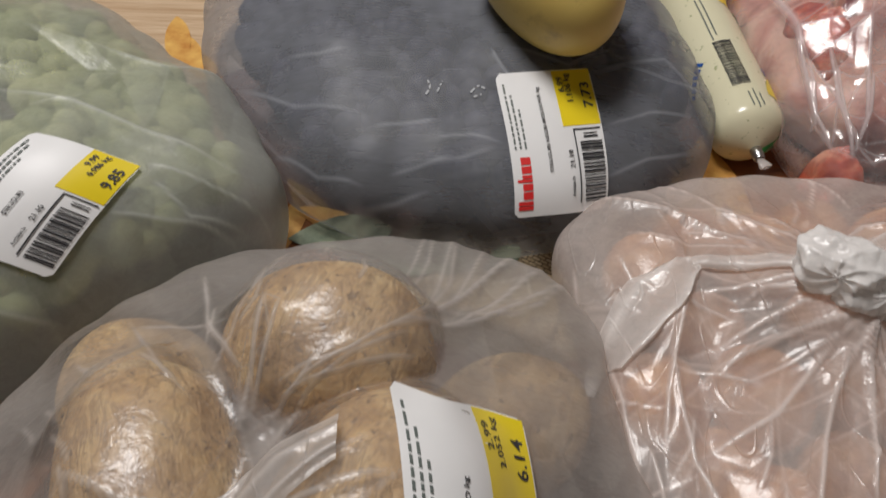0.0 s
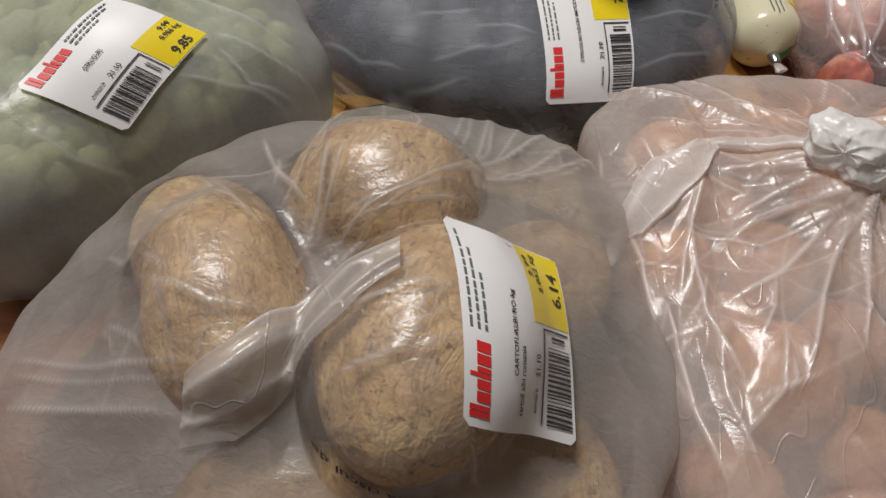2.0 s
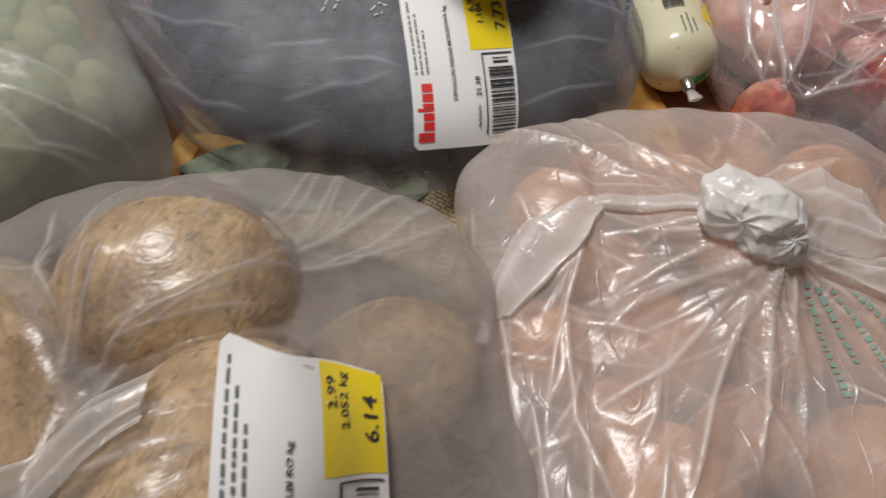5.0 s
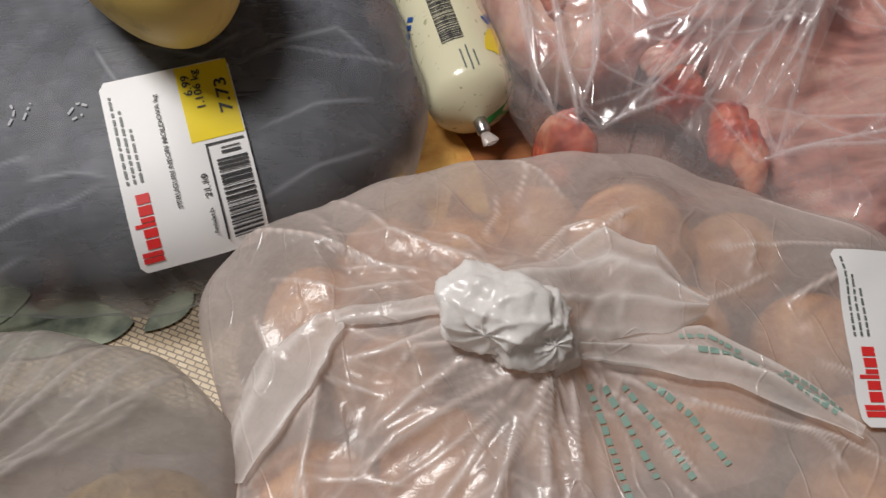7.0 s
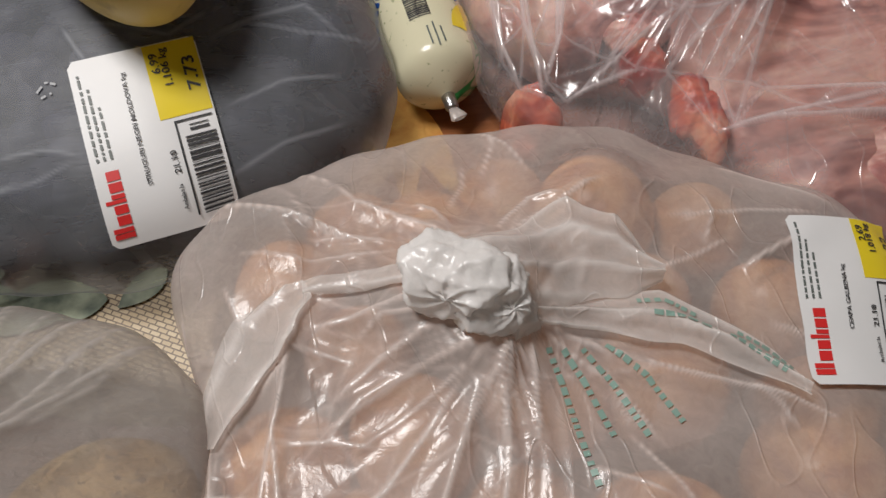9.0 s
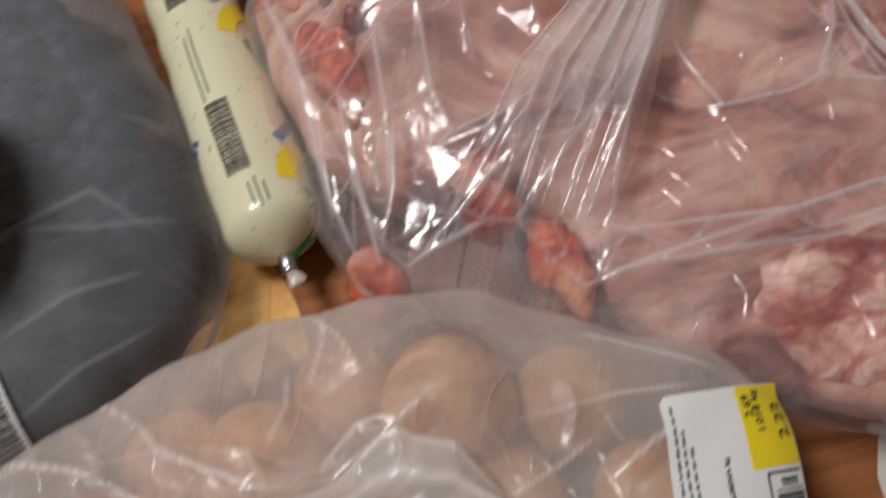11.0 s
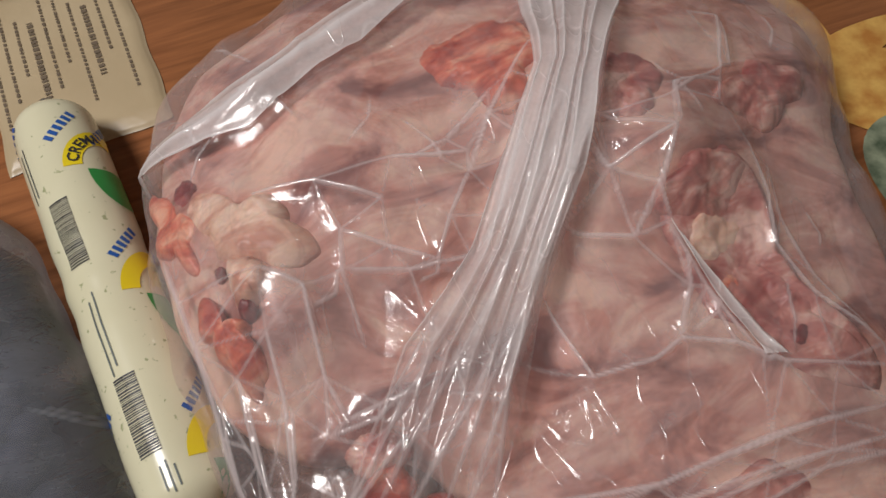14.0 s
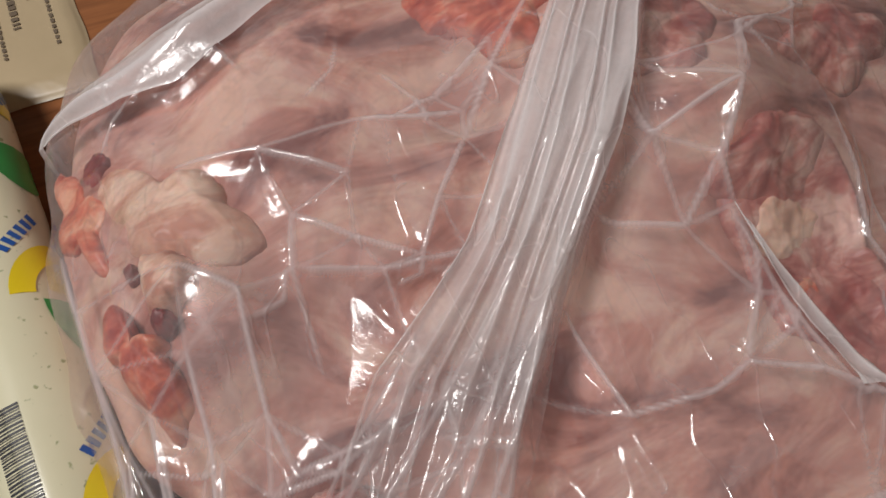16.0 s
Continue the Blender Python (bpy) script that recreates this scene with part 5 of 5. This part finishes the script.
for s0, s1, a in ((0.225, 0.265, -42), (0.222, 0.262, -50), (0.095, 0.145, -14), (0.090, 0.14, -22), (0.018, 0.032, -8), (0.016, 0.034, 0), (0.018, 0.030, 8)):
    roll_area("small_print", (s0 + s1) / 2, a, tilted(0.0010, s1 - s0, 0, 3, 14), FADED)


def clip_of(parent):
    """A crimped metal clip and the tail of the wrapper behind it."""
    def tube(a, b, r0, r1, flat=1.0):
        d = (b - a).normalized()
        e = d.cross(Vector((0, 0, 1))).normalized()
        g = e.cross(d)
        k, rings = 16, ((0, r0 * 0.6), (0.04, r0), (0.9, r1), (1.0, r1 * 0.7))
        v = [a + (b - a) * f + (e * math.cos(2 * math.pi * j / k) + g * math.sin(2 * math.pi * j / k) * flat) * r for f, r in rings for j in range(k)]
        return v, grid_faces(4, k, True) + [tuple(range(k))[::-1], tuple(range(3 * k, 4 * k))]
    part("clip", mesh_of("clip", *tube(ROLL_A + axis * 0.002, ROLL_A - axis * 0.009, 0.0042, 0.0040), METAL), parent, "shiny aluminium clip")
    part("tail", mesh_of("tail", *tube(ROLL_A - axis * 0.0085, ROLL_A - axis * 0.017 + side * 0.002, 0.0026, 0.0052, 0.45), SHEET), parent)
    part("clip", mesh_of("clip", *tube(ROLL_B - axis * 0.002, ROLL_B + axis * 0.008, 0.0042, 0.0040), METAL), parent, "shiny aluminium clip")


clip_of(roll)


def packet():
    """A flat beige packet with faded writing on it."""
    m = Mat("beige_packet")
    co = m.coords()
    beige = m.shiny(m.mix(m.noise(co, 14, 4), (0.42, 0.32, 0.19), (0.56, 0.45, 0.29)), 0.35, m.bump(m.noise(co, 30, 3), 0.5, 0.003))
    ob = thing("packet", None, "flat beige packet with printed writing, behind a cheese roll", "packet")
    c, turn = (0.236, 0.862), radians(4)
    n, k, v = 60, 80, []
    for i in range(n):
        for j in range(k):
            p, q = 2 * i / (n - 1) - 1, 2 * j / (k - 1) - 1
            rim = min(1.0, 7 * min(1 - abs(p), 1 - abs(q)))
            x, y = 0.060 * p + 0.0008 * math.sin(9 * q), 0.085 * q + 0.0008 * math.sin(7 * p)
            z = 0.0006 + 0.0048 * rim ** 0.5 + 0.0007 * rim * float(wave(x, y, 0.0, 70.0, 7.0))
            v.append((c[0] + x * math.cos(turn) - y * math.sin(turn), c[1] + x * math.sin(turn) + y * math.cos(turn), z))
    me = mesh_of("packet_body", v, grid_faces(n, k, False) + [tuple(i * k for i in range(n)) + tuple((n - 1) * k + j for j in range(1, k)) + tuple(i * k + k - 1 for i in range(n - 2, -1, -1)) + tuple(range(k - 2, 0, -1))], beige)
    pack = Sheet(me)
    part("packet_body", me, ob)
    rnd, brown = random.Random(3), plain("brown_ink", (0.16, 0.12, 0.08), 0.5)
    for col in range(10):
        x, y0, y1 = -0.050 + 0.0105 * col, -0.05 + 0.022 * (col % 3), 0.070 - 0.008 * (col % 4)
        pts = [(c[0] + x * math.cos(turn) - y * math.sin(turn), c[1] + x * math.sin(turn) + y * math.cos(turn)) for y in (y0, (y0 + y1) / 2, y1)]
        film_strip(pack, ob, "small_print", pts, 0.0022 if col % 4 == 3 else 0.0011, brown, rnd)


packet()


# ---- printed cloth ----
def cloth():
    weave = Mat("woven_print")
    co = weave.coords()
    br = weave.node("TexBrick", Vector=weave.stretch(co, (1, 1, 1), (0, 0, 0.5)), Scale=90.0, Color1=(0.62, 0.50, 0.32, 1), Color2=(0.50, 0.38, 0.22, 1), Mortar=(0.14, 0.09, 0.05, 1))
    br.inputs["Mortar Size"].default_value = 0.035
    weave_m = weave.shiny(br.outputs[0], 0.4)
    planks = Mat("plank_print")
    co = planks.coords()
    g = planks.noise(planks.stretch(co, (4, 60, 4), (0, 0, 0.25)), 3, 4, 0.6, 0.3)
    planks_m = planks.shiny(planks.ramp(g, (0.3, (0.42, 0.27, 0.15)), (0.7, (0.66, 0.50, 0.34))), 0.4)
    petal_m, leaf_m, tile_m = Mat("petal_print"), Mat("leaf_print"), plain("tile_print", (0.62, 0.60, 0.54), 0.4)
    petal_m = petal_m.shiny(petal_m.ramp(petal_m.noise(petal_m.coords(), 60, 4), (0.3, (0.52, 0.22, 0.05)), (0.7, (0.80, 0.50, 0.14))), 0.35)
    leaf_m = leaf_m.shiny(leaf_m.ramp(leaf_m.noise(leaf_m.coords(), 50, 4), (0.35, (0.07, 0.10, 0.06)), (0.65, (0.34, 0.38, 0.26))), 0.4)
    base = Mat("cloth_print")
    co = base.coords()
    g = base.noise(base.stretch(co, (3, 40, 3)), 3, 5, 0.6, 0.4)
    base_m = base.shiny(base.ramp(g, (0.3, (0.20, 0.075, 0.03)), (0.7, (0.36, 0.14, 0.055))), 0.22, base.bump(base.noise(co, 300, 2), 0.15, 0.0005))
    bm = bmesh.new()
    bmesh.ops.create_cube(bm, size=1.0, matrix=Matrix.LocRotScale((0.2, 0.5, -0.0012), None, (1.72, 1.32, 0.0016)))
    me = bpy.data.meshes.new("tablecloth")
    bm.to_mesh(me)
    me.materials.append(base_m)
    ob = tagged(new("tablecloth", me), "printed oilcloth with wood, wicker and autumn petals", "tablecloth")

    def area(name, cx, cy, a, b, turn, material, z):
        k = 28
        v = [(cx, cy, z)]
        for j in range(k):
            t = 2 * math.pi * j / k
            x, y = a * math.cos(t), 1.15 * b * math.sin(t) * abs(math.sin(t)) ** (0.7 if name.startswith("printed") else 0.0) * (1 + 0.3 * math.cos(t))
            c, d = math.cos(radians(turn)), math.sin(radians(turn))
            v.append((cx + x * c - y * d, cy + x * d + y * c, z))
        part(name, mesh_of(name, v, [(0, 1 + j, 1 + (j + 1) % k) for j in range(k)], material), ob)

    area("weave_print", 0.09, 0.395, 0.09, 0.06, 10, weave_m, 0.0001)
    area("plank_print", -0.24, 0.66, 0.16, 0.10, 20, planks_m, 0.0001)
    area("plank_print", 0.62, 0.30, 0.12, 0.08, 0, tile_m, 0.0001)
    for x, y, a, b, turn in ((-.165, .60, .035, .009, 120), (-.178, .612, .04, .009, 105), (-.150, .585, .03, .008, 135), (-.045, .445, .030, .008, -50), (-.030, .432, .026, .008, -20), (-.055, .425, .03, .007, 80), (.222, .478, .045, .010, 70), (.238, .482, .05, .010, 85), (.252, .478, .045, .009, 105),
                             (.208, .455, .03, .009, 60), (.78, .62, .06, .014, 150), (.79, .64, .06, .013, 170), (.77, .60, .05, .012, 130), (.80, .66, .06, .013, 190), (.77, .69, .05, .012, 100)):
        area("printed_petal", x, y, a, b, turn, petal_m, 0.0003 + 0.0001 * (x * 977 % 9))
    for x, y, a, b, turn in ((-.020, .418, .035, .014, 10), (.0, .405, .03, .014, -20), (.03, .40, .03, .012, 20), (.088, .404, .016, .007, 40), (.05, .40, .02, .009, 0), (.56, .325, .025, .012, 30), (.76, .56, .04, .016, 60)):
        area("printed_leaf", x, y, a, b, turn, leaf_m, 0.0014 + 0.0001 * (x * 977 % 9))


cloth()


def room():
    """Plain walls, floor and ceiling that close the place."""
    wall = plain("wall_paint", (0.50, 0.48, 0.45), 0.8, 5)
    floor = plain("floor_wood", (0.30, 0.20, 0.12), 0.5, 8, 0.3)
    for name, c, s, m in (("floor", (0.2, 0.2, -0.80), (4.2, 4.2, 0.1), floor), ("ceiling", (0.2, 0.2, 1.85), (4.2, 4.2, 0.1), wall), ("wall_north", (0.2, 2.25, 0.525), (4.2, 0.1, 2.55), wall),
                          ("wall_south", (0.2, -1.85, 0.525), (4.2, 0.1, 2.55), wall), ("wall_east", (2.25, 0.2, 0.525), (0.1, 3.99, 2.55), wall), ("wall_west", (-1.85, 0.2, 0.525), (0.1, 3.99, 2.55), wall)):
        bm = bmesh.new()
        bmesh.ops.create_cube(bm, size=1.0, matrix=Matrix.LocRotScale(c, None, s))
        me = bpy.data.meshes.new(name)
        bm.to_mesh(me)
        me.materials.append(m)
        tagged(new(name, me), kind="structure")


room()
